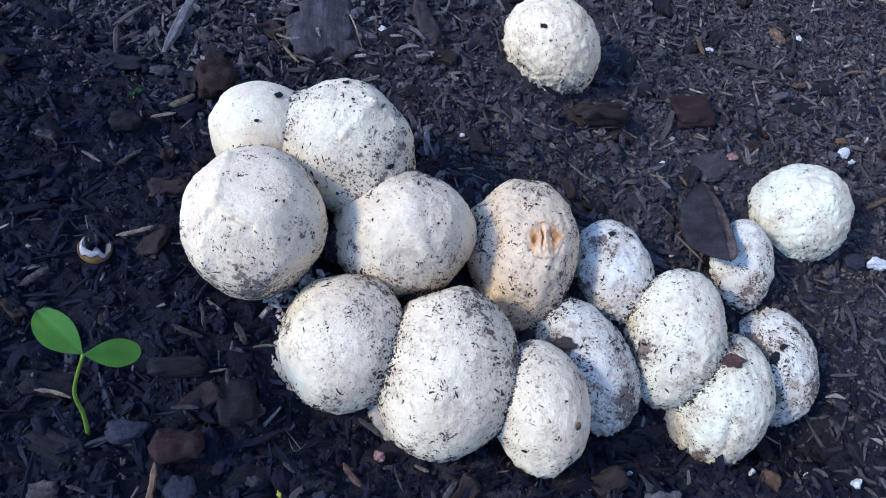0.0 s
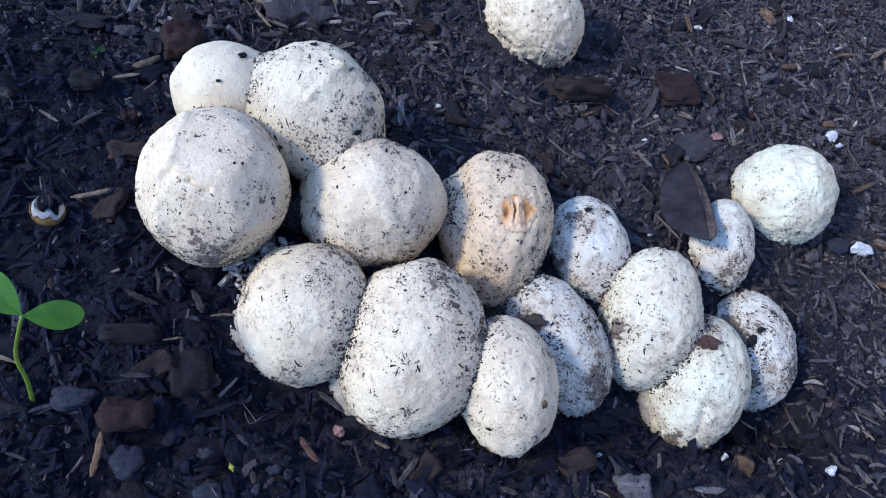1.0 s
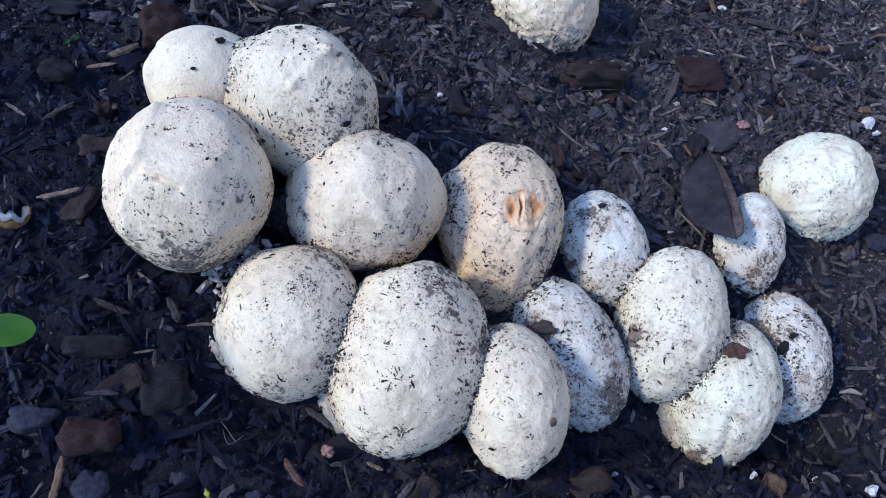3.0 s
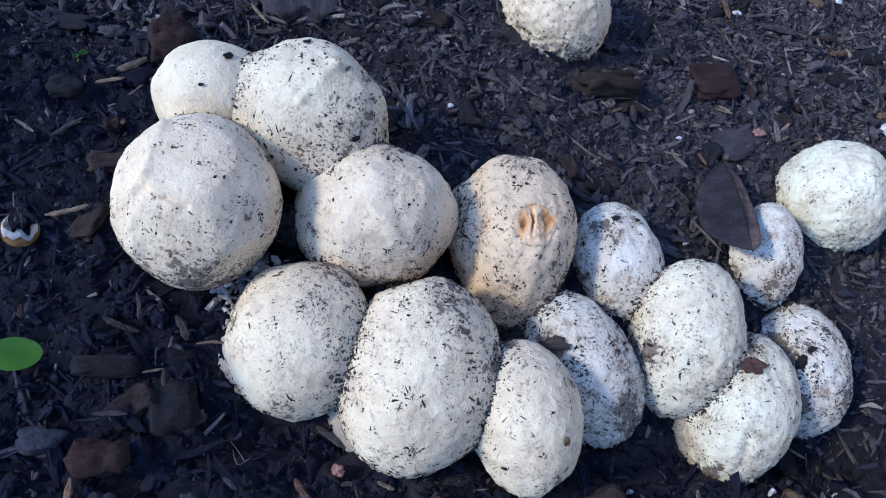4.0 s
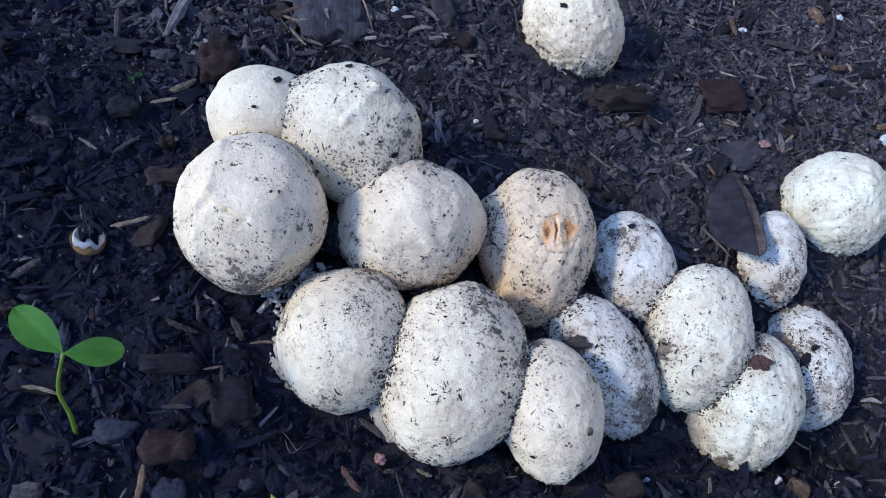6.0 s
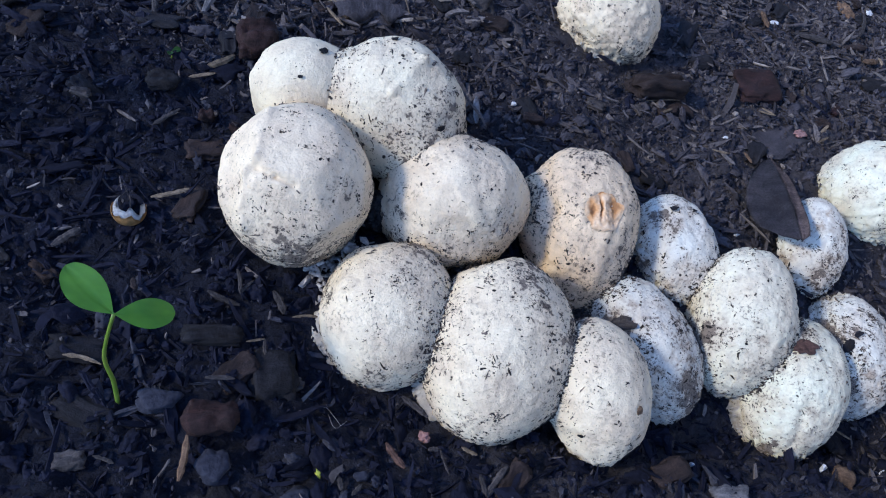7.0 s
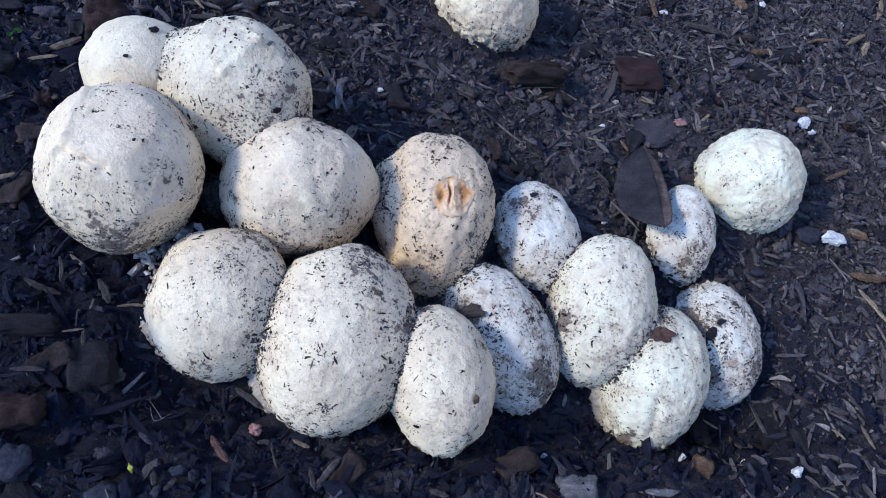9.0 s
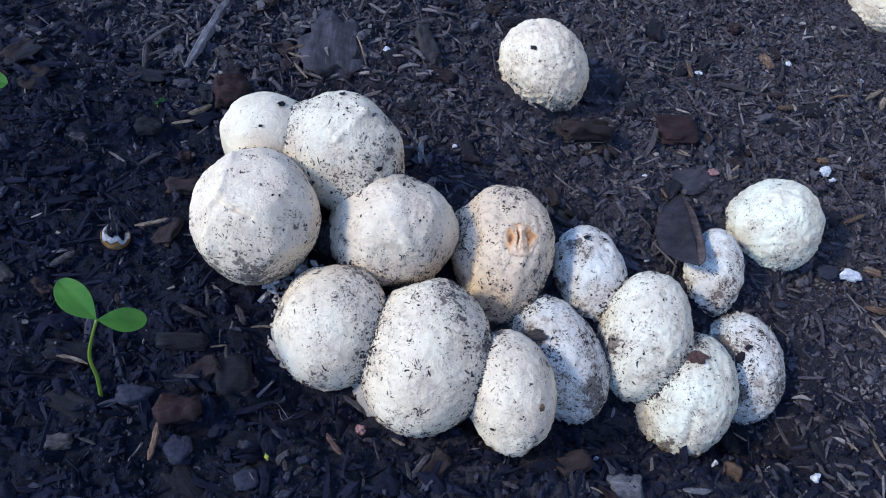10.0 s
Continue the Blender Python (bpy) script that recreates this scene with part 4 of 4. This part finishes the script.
lump("bark_chip", (0.1757, 0.1946), 26, 0.0112, 0.0100, 0.0026, TWIG, "flat grey flake of bark")
lump("leaf_scrap", (0.1684, 0.3418), 52, 0.0210, 0.0132, 0.0010, DEAD, "flat dark dead leaf scrap")
lump("bark_chip", (0.2538, 0.3368), 10, 0.0076, 0.0037, 0.0015, WOOD_AMBER, "amber chip of wood")
lump("bark_chip", (0.2688, 0.3118), 28, 0.0062, 0.0058, 0.0015, WOOD_AMBER, "amber chip of wood")
lump("bark_chip", (0.1885, 0.4465), 38, 0.0058, 0.0102, 0.0015, WOOD_AMBER, "rusty red chip of wood")
lump("bark_chip", (0.2123, 0.2231), -2, 0.0067, 0.0062, 0.0015, WOOD_AMBER, "rusty brown chip of bark")
lump("bark_chip", (0.2250, 0.3915), 34, 0.0061, 0.0034, 0.0015, WOOD_AMBER, "rusty chip of wood")
lump("bark_chip", (-0.0124, 0.2322), 31, 0.0046, 0.0035, 0.0025, WOOD_RED, "small reddish chip of bark")
lump("bark_chip", (-0.0115, 0.3037), 77, 0.0070, 0.0087, 0.0020, WOOD_BROWN, "brown chip of bark")
lump("pebble", (0.0445, 0.1408), 27, 0.0078, 0.0098, 0.0034, STONE, "bluish grey flat pebble")
lump("pebble", (0.0660, 0.1422), 26, 0.0078, 0.0074, 0.0030, STONE, "dark grey pebble")
lump("pebble", (0.0250, 0.1482), 28, 0.0114, 0.0065, 0.0030, STONE, "dark bluish flat pebble")
lump("pebble", (0.0777, 0.1546), 27, 0.0042, 0.0026, 0.0025, STONE, "small dark pebble")
lump("pebble", (0.2332, 0.3237), 30, 0.0125, 0.0075, 0.0030, STONE, "dull grey pebble beside a white fragment")
lump("pebble", (0.2167, 0.2979), 28, 0.0060, 0.0031, 0.0025, STONE, "small dark pebble")
lump("white_fragment", (0.2265, 0.3849), 33, 0.0060, 0.0073, 0.0030, WHITE, "white mineral fragment")
lump("white_fragment", (0.2311, 0.3821), 33, 0.0042, 0.0026, 0.0020, WHITE, "small white mineral fragment")
lump("white_fragment", (0.2427, 0.3277), 30, 0.0111, 0.0081, 0.0040, WHITE, "jagged white mineral fragment")
lump("white_fragment", (0.2404, 0.2326), 19, 0.0046, 0.0040, 0.0042, WHITE, "small white mineral fragment")
lump("white_fragment", (0.2062, 0.2238), 70, 0.0030, 0.0018, 0.0030, WHITE, "small white mineral fragment")
lump("white_fragment", (0.2262, 0.2318), 50, 0.0022, 0.0015, 0.0026, WHITE, "tiny white mineral fragment")
lump("white_fragment", (0.1652, 0.2050), 60, 0.0020, 0.0015, 0.0026, WHITE, "tiny white mineral fragment")
lump("white_fragment", (0.0702, 0.2955), 33, 0.0026, 0.0017, 0.0015, WHITE, "small white mineral fragment")
lump("white_fragment", (0.1997, 0.4529), 38, 0.0046, 0.0036, 0.0015, WHITE, "small white mineral fragment")
lump("white_fragment", (0.1475, 0.3295), 32, 0.0024, 0.0015, 0.0010, WHITE, "tiny white mineral fragment")
lump("white_fragment", (0.1584, 0.2841), 29, 0.0021, 0.0011, 0.0010, WHITE, "tiny white mineral fragment")
lump("white_fragment", (0.0238, 0.3294), 37, 0.0043, 0.0029, 0.0015, WHITE, "small white mineral fragment")
lump("white_fragment", (0.1564, 0.4131), 38, 0.0044, 0.0040, 0.0012, WHITE, "small white mineral fragment")
lump("white_fragment", (0.2394, 0.4648), 37, 0.0044, 0.0035, 0.0012, WHITE, "small white mineral fragment")
lump("white_fragment", (0.0400, 0.1515), 28, 0.0008, 0.0003, 0.0060, WHITE, "tiny white mineral fragment")
lump("clay_fragment", (0.0885, 0.1736), 29, 0.0034, 0.0032, 0.0025, PINK, "crumbly pinkish fragment")
lump("clay_fragment", (0.1753, 0.3499), 34, 0.0070, 0.0043, 0.0020, PINK, "pink clay fragment")
lump("bud_scale", (0.0676, 0.1507), -40, 0.0026, 0.0013, 0.0012, YELLOW, "yellow-green bud scale")


def scattered_chips(count):
    """Larger loose bark chips over the bed, from a few shared shapes."""
    rnd = random.Random(77)
    kinds = [(lump_mesh("bark_chip", 0.0095 * k, 0.0052 * k, 0.0020, m, 50 + i * 7.3), w) for i, (k, m, w) in enumerate(
        ((1.0, WOOD_BLACK, "dark"), (1.3, WOOD_BROWN, "brown"), (0.8, WOOD_GREY, "weathered grey"), (1.5, WOOD_BLACK, "dark"), (0.7, WOOD_RED, "reddish"), (1.1, WOOD_BLACK, "dark"), (0.9, WOOD_BROWN, "brown"), (0.6, WOOD_GREY, "weathered grey")))]
    made = 0
    while made < count:
        x, y = rnd.uniform(-0.13, 0.30), rnd.uniform(0.09, 0.56)
        z = ground_z(x, y)
        if any(e.value(Vector((x, y, z))) < 0.002 for e in EGGS):
            continue
        me, word = rnd.choice(kinds)
        ob = tagged(new("bark_chip", me), word + " chip of bark lying in the mulch", "bark chip", "bark chips on the bed")
        ob.matrix_world = pose(x, y, z + 0.0010, rnd.gauss(0, 7), rnd.gauss(0, 7), rnd.uniform(0, 360))
        made += 1


scattered_chips(240)


def ragged_flake(length, width, material, seed):
    """A thin torn flake with an uneven outline, slightly curled."""
    bm = bmesh.new()
    rings, spokes, rows = 5, 28, []
    for i in range(rings + 1):
        k = i / rings
        row = []
        for j in range(spokes):
            w = 2 * math.pi * j / spokes
            r = 0.5 * k * (1 + 0.40 * fbm((math.cos(w), math.sin(w), seed), 1.6, 4) * k)
            x, y = r * math.cos(w) * length, r * math.sin(w) * width
            row.append(bm.verts.new((x, y, 0.0004 * fbm((x, y, seed), 500, 2) - 3.0 * (x * x + y * y) * 8)))
        rows.append(row)
    for i in range(rings):
        for j in range(spokes):
            bm.faces.new((rows[i][j], rows[i + 1][j], rows[i + 1][(j + 1) % spokes], rows[i][(j + 1) % spokes]))
    bmesh.ops.remove_doubles(bm, verts=bm.verts, dist=1e-7)
    bmesh.ops.solidify(bm, geom=bm.faces[:], thickness=-0.0003)
    return mesh_of("bark_flake", bm, material)


def bit_on(index, u, v, length, width, spin, material, label, name="bark_flake"):
    """A flake lying on a puffball's skin."""
    e = EGGS[index]
    others = [o for o in EGGS if o is not e]
    d = e.direction(u, v)
    n = e.out(d).normalized()
    ob = tagged(new(name, ragged_flake(length, width, material, index * 2.1 + u * 9)), label, "bark flake")
    side = e.side - n * e.side.dot(n)
    side = Matrix.Rotation(radians(spin), 3, n) @ side.normalized()
    m = Matrix((side, n.cross(side), n)).transposed().to_4x4()
    ob.matrix_world = Matrix.Translation(egg_point(e, d, others) + n * 0.0003) @ m
    return ob


bit_on(14, -0.24, 0.60, 0.0074, 0.0058, 10, WOOD_RUST, "reddish brown bark flake on a puffball")
bit_on(13, -0.37, 0.52, 0.0125, 0.0042, -35, WOOD_GREY, "dark grey strip of bark on a puffball")
bit_on(0, 0.50, 0.48, 0.0025, 0.0020, 40, WOOD_BLACK, "dark crumb of bark on a puffball")
bit_on(1, -0.02, 0.86, 0.0022, 0.0016, 0, WOOD_BLACK, "dark crumb of bark on a puffball")
bit_on(1, 0.59, -0.50, 0.0024, 0.0016, 0, WOOD_BLACK, "dark crumb of bark on a puffball")
bit_on(12, 0.55, -0.22, 0.0020, 0.0028, 0, WOOD_AMBER, "rusty crumb of bark on a puffball")
bit_on(15, -0.10, 0.42, 0.0032, 0.0020, 20, WOOD_BLACK, "dark crumb of bark on a puffball")


bit_on(0, 0.12, -0.10, 0.0015, 0.0008, 10, WOOD_BLACK, "dark crumb of bark on a puffball")
bit_on(0, -0.20, -0.62, 0.0016, 0.0012, 60, WOOD_BLACK, "dark crumb of bark on a puffball")
bit_on(5, 0.02, 0.72, 0.0026, 0.0022, 30, WOOD_BLACK, "dark crumb of bark on a puffball")
bit_on(5, 0.48, 0.62, 0.0016, 0.0014, 0, WOOD_BLACK, "dark crumb of bark on a puffball")
bit_on(9, -0.25, 0.22, 0.0034, 0.0016, -50, WOOD_BLACK, "dark sliver of bark on a puffball")
bit_on(15, -0.32, 0.28, 0.0048, 0.0030, 50, WOOD_BLACK, "dark crust of bark on a puffball")
bit_on(12, -0.55, -0.45, 0.0014, 0.0012, 0, WOOD_BLACK, "dark crumb of bark on a puffball")


def tube(bm, points, radii, ring=8):
    rows = []
    for i, p in enumerate(points):
        t = (points[min(i + 1, len(points) - 1)] - points[max(i - 1, 0)]).normalized()
        x = t.orthogonal().normalized()
        y = t.cross(x)
        if rows:
            last = rows[-1][0].co - points[i - 1]
            x = (last - t * last.dot(t)).normalized()
            y = t.cross(x)
        rows.append([bm.verts.new(p + (x * math.cos(2 * math.pi * j / ring) + y * math.sin(2 * math.pi * j / ring)) * radii[i]) for j in range(ring)])
    for a, b in zip(rows, rows[1:]):
        for j in range(ring):
            bm.faces.new((a[j], a[(j + 1) % ring], b[(j + 1) % ring], b[j]))
    bm.faces.new(rows[0][::-1])
    bm.faces.new(rows[-1])


def curve_through(points, n=14):
    out = []
    for i in range(n + 1):
        u = i / n * (len(points) - 1)
        k = min(int(u), len(points) - 2)
        f = u - k
        p0, p1, p2, p3 = points[max(k - 1, 0)], points[k], points[k + 1], points[min(k + 2, len(points) - 1)]
        out.append(0.5 * (2 * p1 + (p2 - p0) * f + (2 * p0 - 5 * p1 + 4 * p2 - p3) * f * f + (3 * p1 - p0 - 3 * p2 + p3) * f ** 3))
    return out


def blade(bm, root, tip, width, lift, cup, thick=0.00035, n=22, m=10, point=1.30, blunt=0.45):
    """A leaf blade from root to tip: rounded, cupped and arched, with a midrib groove."""
    along = tip - root
    side = along.cross(Vector((0.05, -0.50, 0.86))).normalized()
    up = side.cross(along).normalized()
    rows = []
    for i in range(n + 1):
        u = i / n
        w = 0.5 * width * max(0.004, math.sin(math.pi * u ** point)) ** (blunt + 0.3 * (1 - u))
        row = []
        for j in range(m + 1):
            v = 2 * j / m - 1
            p = root + along * u + side * (w * v) + up * (lift * math.sin(math.pi * u) + cup * v * v * w / width * 2 - 0.0003 * math.exp(-(v / 0.12) ** 2))
            row.append(bm.verts.new(p))
        rows.append(row)
    for i in range(n):
        for j in range(m):
            bm.faces.new((rows[i][j], rows[i + 1][j], rows[i + 1][j + 1], rows[i][j + 1]))
    bmesh.ops.solidify(bm, geom=bm.faces[:], thickness=thick)


def seedling(base, mid, top, blades, label):
    base, mid, top = Vector(base), Vector(mid), Vector(top)
    base.z = ground_z(base.x, base.y) - 0.001
    thing = tagged(new("seedling"), label, "seedling")
    thing.location = base
    bm = bmesh.new()
    pts = [p - base for p in curve_through([base, (base + mid) / 2 + Vector((0.0006, 0, 0)), mid, top])]
    tube(bm, pts, [0.00062 - 0.000014 * i for i in range(len(pts))])
    part("stem", bm, STEM, thing, "pale green curved stem", True)
    for tip, width, lift, cup in blades:
        bm = bmesh.new()
        blade(bm, top - base, Vector(tip) - base, width, lift, cup)
        part("leaf", bm, GREEN, thing, "smooth bright green seed leaf", True)
    return thing


seedling((0.0164, 0.1443, 0.0020), (0.0128, 0.1476, 0.0160), (0.0154, 0.1507, 0.0330), (((0.0031, 0.1532, 0.0392), 0.0082, 0.0006, 0.0006), ((0.0255, 0.1578, 0.0310), 0.0066, 0.0008, 0.0006)), "green seedling with two oval seed leaves")
seedling((-0.0649, 0.1939, 0.0), (-0.0706, 0.2016, 0.0150), (-0.0723, 0.2054, 0.0290), (((-0.0603, 0.2094, 0.0300), 0.0070, 0.0008, 0.0008), ((-0.0843, 0.2034, 0.0300), 0.0070, 0.0008, 0.0008)), "second green seedling at the edge of the bed")


def sprout(at):
    thing = tagged(new("tiny_sprout"), "tiny green sprout with two round leaves", "sprout")
    base = Vector((at[0], at[1], ground_z(*at) - 0.001))
    thing.location = base
    bm = bmesh.new()
    tube(bm, curve_through([Vector((0, 0, 0)), Vector((0.0004, 0.0004, 0.0016)), Vector((0, 0.001, 0.0032))], 6), [0.0003] * 7, 6)
    part("stem", bm, STEM, thing, shade=True)
    for dx, dy in ((0.0022, 0.0030), (0.0004, -0.0024)):
        bm = bmesh.new()
        blade(bm, Vector((0, 0.001, 0.0032)), Vector((dx * 0.8, 0.001 + dy * 0.8, 0.0034)), 0.0020, 0.0002, 0.0003, 0.0002, 8, 6)
        part("leaf", bm, SPROUT, thing, shade=True)


sprout((-0.0352, 0.2484))


def leaf_width(u):
    """Narrow at the tip, blunt at the stalk end."""
    return math.sin(math.pi / 2 * min(1.0, 0.03 + u / 0.55)) ** 0.8 if u < 0.55 else (1 - 0.97 * ((u - 0.55) / 0.45) ** 3) ** 0.6


def dead_leaf(tip, end, left, right):
    """A dark folded leaf leaning on a puffball, its far side turned up along the fold."""
    tip, end, left, right = Vector(tip), Vector(end), Vector(left), Vector(right)
    thing = tagged(new("dead_leaf"), "dark brown dead leaf folded against a small puffball", "leaf")
    thing.location = tip
    along = end - tip
    bm = bmesh.new()
    n, m, rows = 22, 14, []
    up = Vector((0.03, -0.5735, 0.8188))
    for i in range(n + 1):
        u = i / n
        w = leaf_width(u)
        mid = tip + along * u
        row = []
        for j in range(m + 1):
            v = j / m
            reach = (left - (tip + along * 0.50)) * (1 - v / 0.62) if v < 0.62 else (right - (tip + along * 0.75)) * ((v - 0.62) / 0.38)
            p = mid + reach * w + up * (0.0030 * math.sin(math.pi * u) * math.exp(-((v - 0.62) / 0.2) ** 2) + 0.0016 * fbm((u * 2, v * 2, 1.0), 1.5, 3)) + (mid - tip).normalized() * (0.0011 * fbm((u * 6, v * 5, 2.0), 1.2, 3))
            row.append(p - tip)
        rows.append(row)
    split = 9  # the fold: beyond it the leaf shows its paler back
    sides = (("blade", DEAD, "", 0, split), ("turned_side", PINKGREY, "paler pinkish grey side turned up along the fold", split, m))
    bm.free()
    for name, material, label, j0, j1 in sides:
        bm = bmesh.new()
        made = [[bm.verts.new(row[j]) for j in range(j0, j1 + 1)] for row in rows]
        for p, q in zip(made, made[1:]):
            for j in range(j1 - j0):
                bm.faces.new((p[j], q[j], q[j + 1], p[j + 1]))
        bmesh.ops.solidify(bm, geom=bm.faces[:], thickness=0.0004)
        part(name, bm, material, thing, label, True)


dead_leaf((0.1625, 0.3210, 0.0070), (0.1742, 0.2803, 0.0146), (0.1566, 0.2968, 0.0062), (0.1746, 0.2876, 0.0172))


def husk(at):
    """A broken seed husk: a tan cup with a ragged white lining, open at its back."""
    thing = tagged(new("seed_husk"), "broken tan seed husk with a white torn rim", "seed husk")
    thing.location = (at[0], at[1], ground_z(*at) + 0.0030)
    tilt = pose(0, 0, 0, -14, 6, 20)
    for name, r0, r1, material, label, top in (("shell", 0.0047, 0.0043, HUSK, "tan outer shell", 0.12), ("lining", 0.0043, 0.0037, WHITE, "white torn lining", 0.60)):
        bm = bmesh.new()
        rows, rnd = [], random.Random(5)
        for i in range(9):
            row = []
            for j in range(25):
                w = radians(-215 + 250 * j / 24)
                ragged = top + 0.55 * noise.noise(Vector((j * 0.33, 2.0 if name == "shell" else 7.0, 0))) + 0.22 * noise.noise(Vector((j * 1.37, 3.0, r0 * 900)))
                el = -1.35 + (1.35 + ragged) * i / 8
                row.append(bm.verts.new(tilt @ (Vector((math.cos(w) * math.cos(el), math.sin(w) * math.cos(el), math.sin(el))) * r0)))
            rows.append(row)
        for i in range(8):
            for j in range(24):
                bm.faces.new((rows[i][j], rows[i][j + 1], rows[i + 1][j + 1], rows[i + 1][j]))
        bmesh.ops.solidify(bm, geom=bm.faces[:], thickness=r0 - r1)
        part(name, bm, material, thing, label, True)
    bm = bmesh.new()
    for k in range(4):
        rnd = random.Random(k)
        pts = curve_through([Vector((-0.001, 0.002, 0.001)), Vector((-0.002 - 0.001 * k, 0.005, 0.001 + 0.0006 * k)), Vector((-0.004 - 0.0012 * k, 0.006 + rnd.uniform(-0.002, 0.001), -0.002))], 8)
        tube(bm, pts, [0.00007] * 9, 5)
    part("root_hairs", bm, WOOD_GREY, thing, "fine whitish root hairs")


husk((-0.0116, 0.1913))


def scraps(name, label, centre, spread, count, size, material, seed, rise_by=0.002):
    rnd = random.Random(seed)
    bm = bmesh.new()
    for _ in range(count):
        x, y = rnd.gauss(centre[0], spread[0]), rnd.gauss(centre[1], spread[1])
        p = Vector((x, y, ground_z(x, y) + abs(rnd.gauss(0.001, rise_by))))
        if any(e.value(p) < 0 for e in EGGS):
            continue
        flake(bm, on_surface(p, Vector((rnd.gauss(0, 0.4), rnd.gauss(0, 0.4), 1)).normalized(), rnd, size * math.exp(rnd.gauss(0, 0.6)), rnd.uniform(0.7, 1.5)), rnd)
    tagged(new(name, mesh_of(name, bm, material)), label, "fungal scraps", kind="stuff")


scraps("mycelium_scraps", "greyish scraps of fungal skin between the puffballs", (0.0440, 0.2064), (0.0034, 0.0052), 190, 0.00105, SCRAPS, 3, 0.0038)


def threads(name, label, a, b, count, seed):
    rnd = random.Random(seed)
    bm = bmesh.new()
    a, b = Vector(a), Vector(b)
    for _ in range(count):
        u, w = rnd.uniform(0, 0.6), rnd.uniform(0.5, 1.0)
        ends = [a.lerp(b, u), a.lerp(b, (u + w) / 2), a.lerp(b, w)]
        pts = []
        for p in ends:
            x, y = p.x + rnd.gauss(0, 0.0016), p.y + rnd.gauss(0, 0.0016)
            pts.append(Vector((x, y, ground_z(x, y) + rnd.uniform(0.0012, 0.003))))
        tube(bm, curve_through(pts, 8), [0.000035] * 9, 5)
    tagged(new(name, mesh_of(name, bm, MYCEL)), label, "root threads", kind="stuff")


threads("root_threads", "fine whitish root threads on dark bark", (0.0599, 0.1656, 0.0020), (0.0729, 0.1660, 0.0020), 2, 4)


def soil_wedge(at, radius, height, label):
    """Crumbly soil caught between puffballs: a rough mound from the bed up into the gap."""
    PIECE[0] += 1
    bm = bmesh.new()
    bmesh.ops.create_icosphere(bm, subdivisions=5, radius=1)
    base = ground_z(at[0], at[1]) - 0.002
    for v in bm.verts:
        d = v.co.normalized()
        k = 1 + 0.35 * fbm(d + Vector((PIECE[0], 0, 0)), 2.6, 4)
        v.co = Vector((d.x * radius * k, d.y * radius * k, (d.z * 0.5 + 0.5) * height * (1 + 0.25 * fbm(d, 4.0, 3))))
    ob = tagged(new("soil_clod", mesh_of("soil_clod", bm, CLODDY)), label, "soil clod")
    ob.location = (at[0], at[1], base)


soil_wedge((0.0815, 0.2205), 0.0065, 0.0150, "crumbly damp soil wedged between three puffballs")
soil_wedge((0.1175, 0.2270), 0.0060, 0.0120, "crumbly damp soil wedged under the tan puffball")
soil_wedge((0.0490, 0.2260), 0.0055, 0.0150, "crumbly damp soil behind the largest puffball")


def stray_hair(index, u, v, length, spin, material):
    """A fine root hair stuck to a puffball and standing off its skin."""
    e = EGGS[index]
    d = e.direction(u, v)
    n = e.out(d).normalized()
    side = Matrix.Rotation(radians(spin), 3, n) @ (e.side - n * e.side.dot(n)).normalized()
    p = egg_point(e, d, [o for o in EGGS if o is not e])
    pts = curve_through([Vector((0, 0, 0)), side * length * 0.4 + n * length * 0.22, side * length * 0.8 + n * length * 0.62], 8)
    bm = bmesh.new()
    tube(bm, pts, [0.00006] * 9, 5)
    part("root_hair", bm, material, MUSHROOMS[index], "fine stray root hair").location = p - e.c


for row in ((4, 0.15, 0.97, 0.0050, 60, WOOD_BROWN), (3, 0.30, 0.93, 0.0034, 120, WOOD_BROWN), (4, -0.45, 0.86, 0.0030, 160, WOOD_BLACK), (1, 0.62, 0.74, 0.0024, 20, WOOD_GREY),
            (6, 0.15, 0.96, 0.0026, 100, WOOD_GREY), (13, 0.85, 0.40, 0.0036, 70, MYCEL), (10, -0.96, -0.15, 0.0040, 170, MYCEL), (11, 0.20, 0.95, 0.0030, 30, WOOD_BROWN),
            (15, 0.75, 0.60, 0.0034, 130, MYCEL), (14, -0.80, -0.55, 0.0038, 200, MYCEL), (2, -0.97, -0.10, 0.0018, 180, WOOD_GREY), (9, -0.70, -0.68, 0.0030, 220, MYCEL)):
    stray_hair(*row)
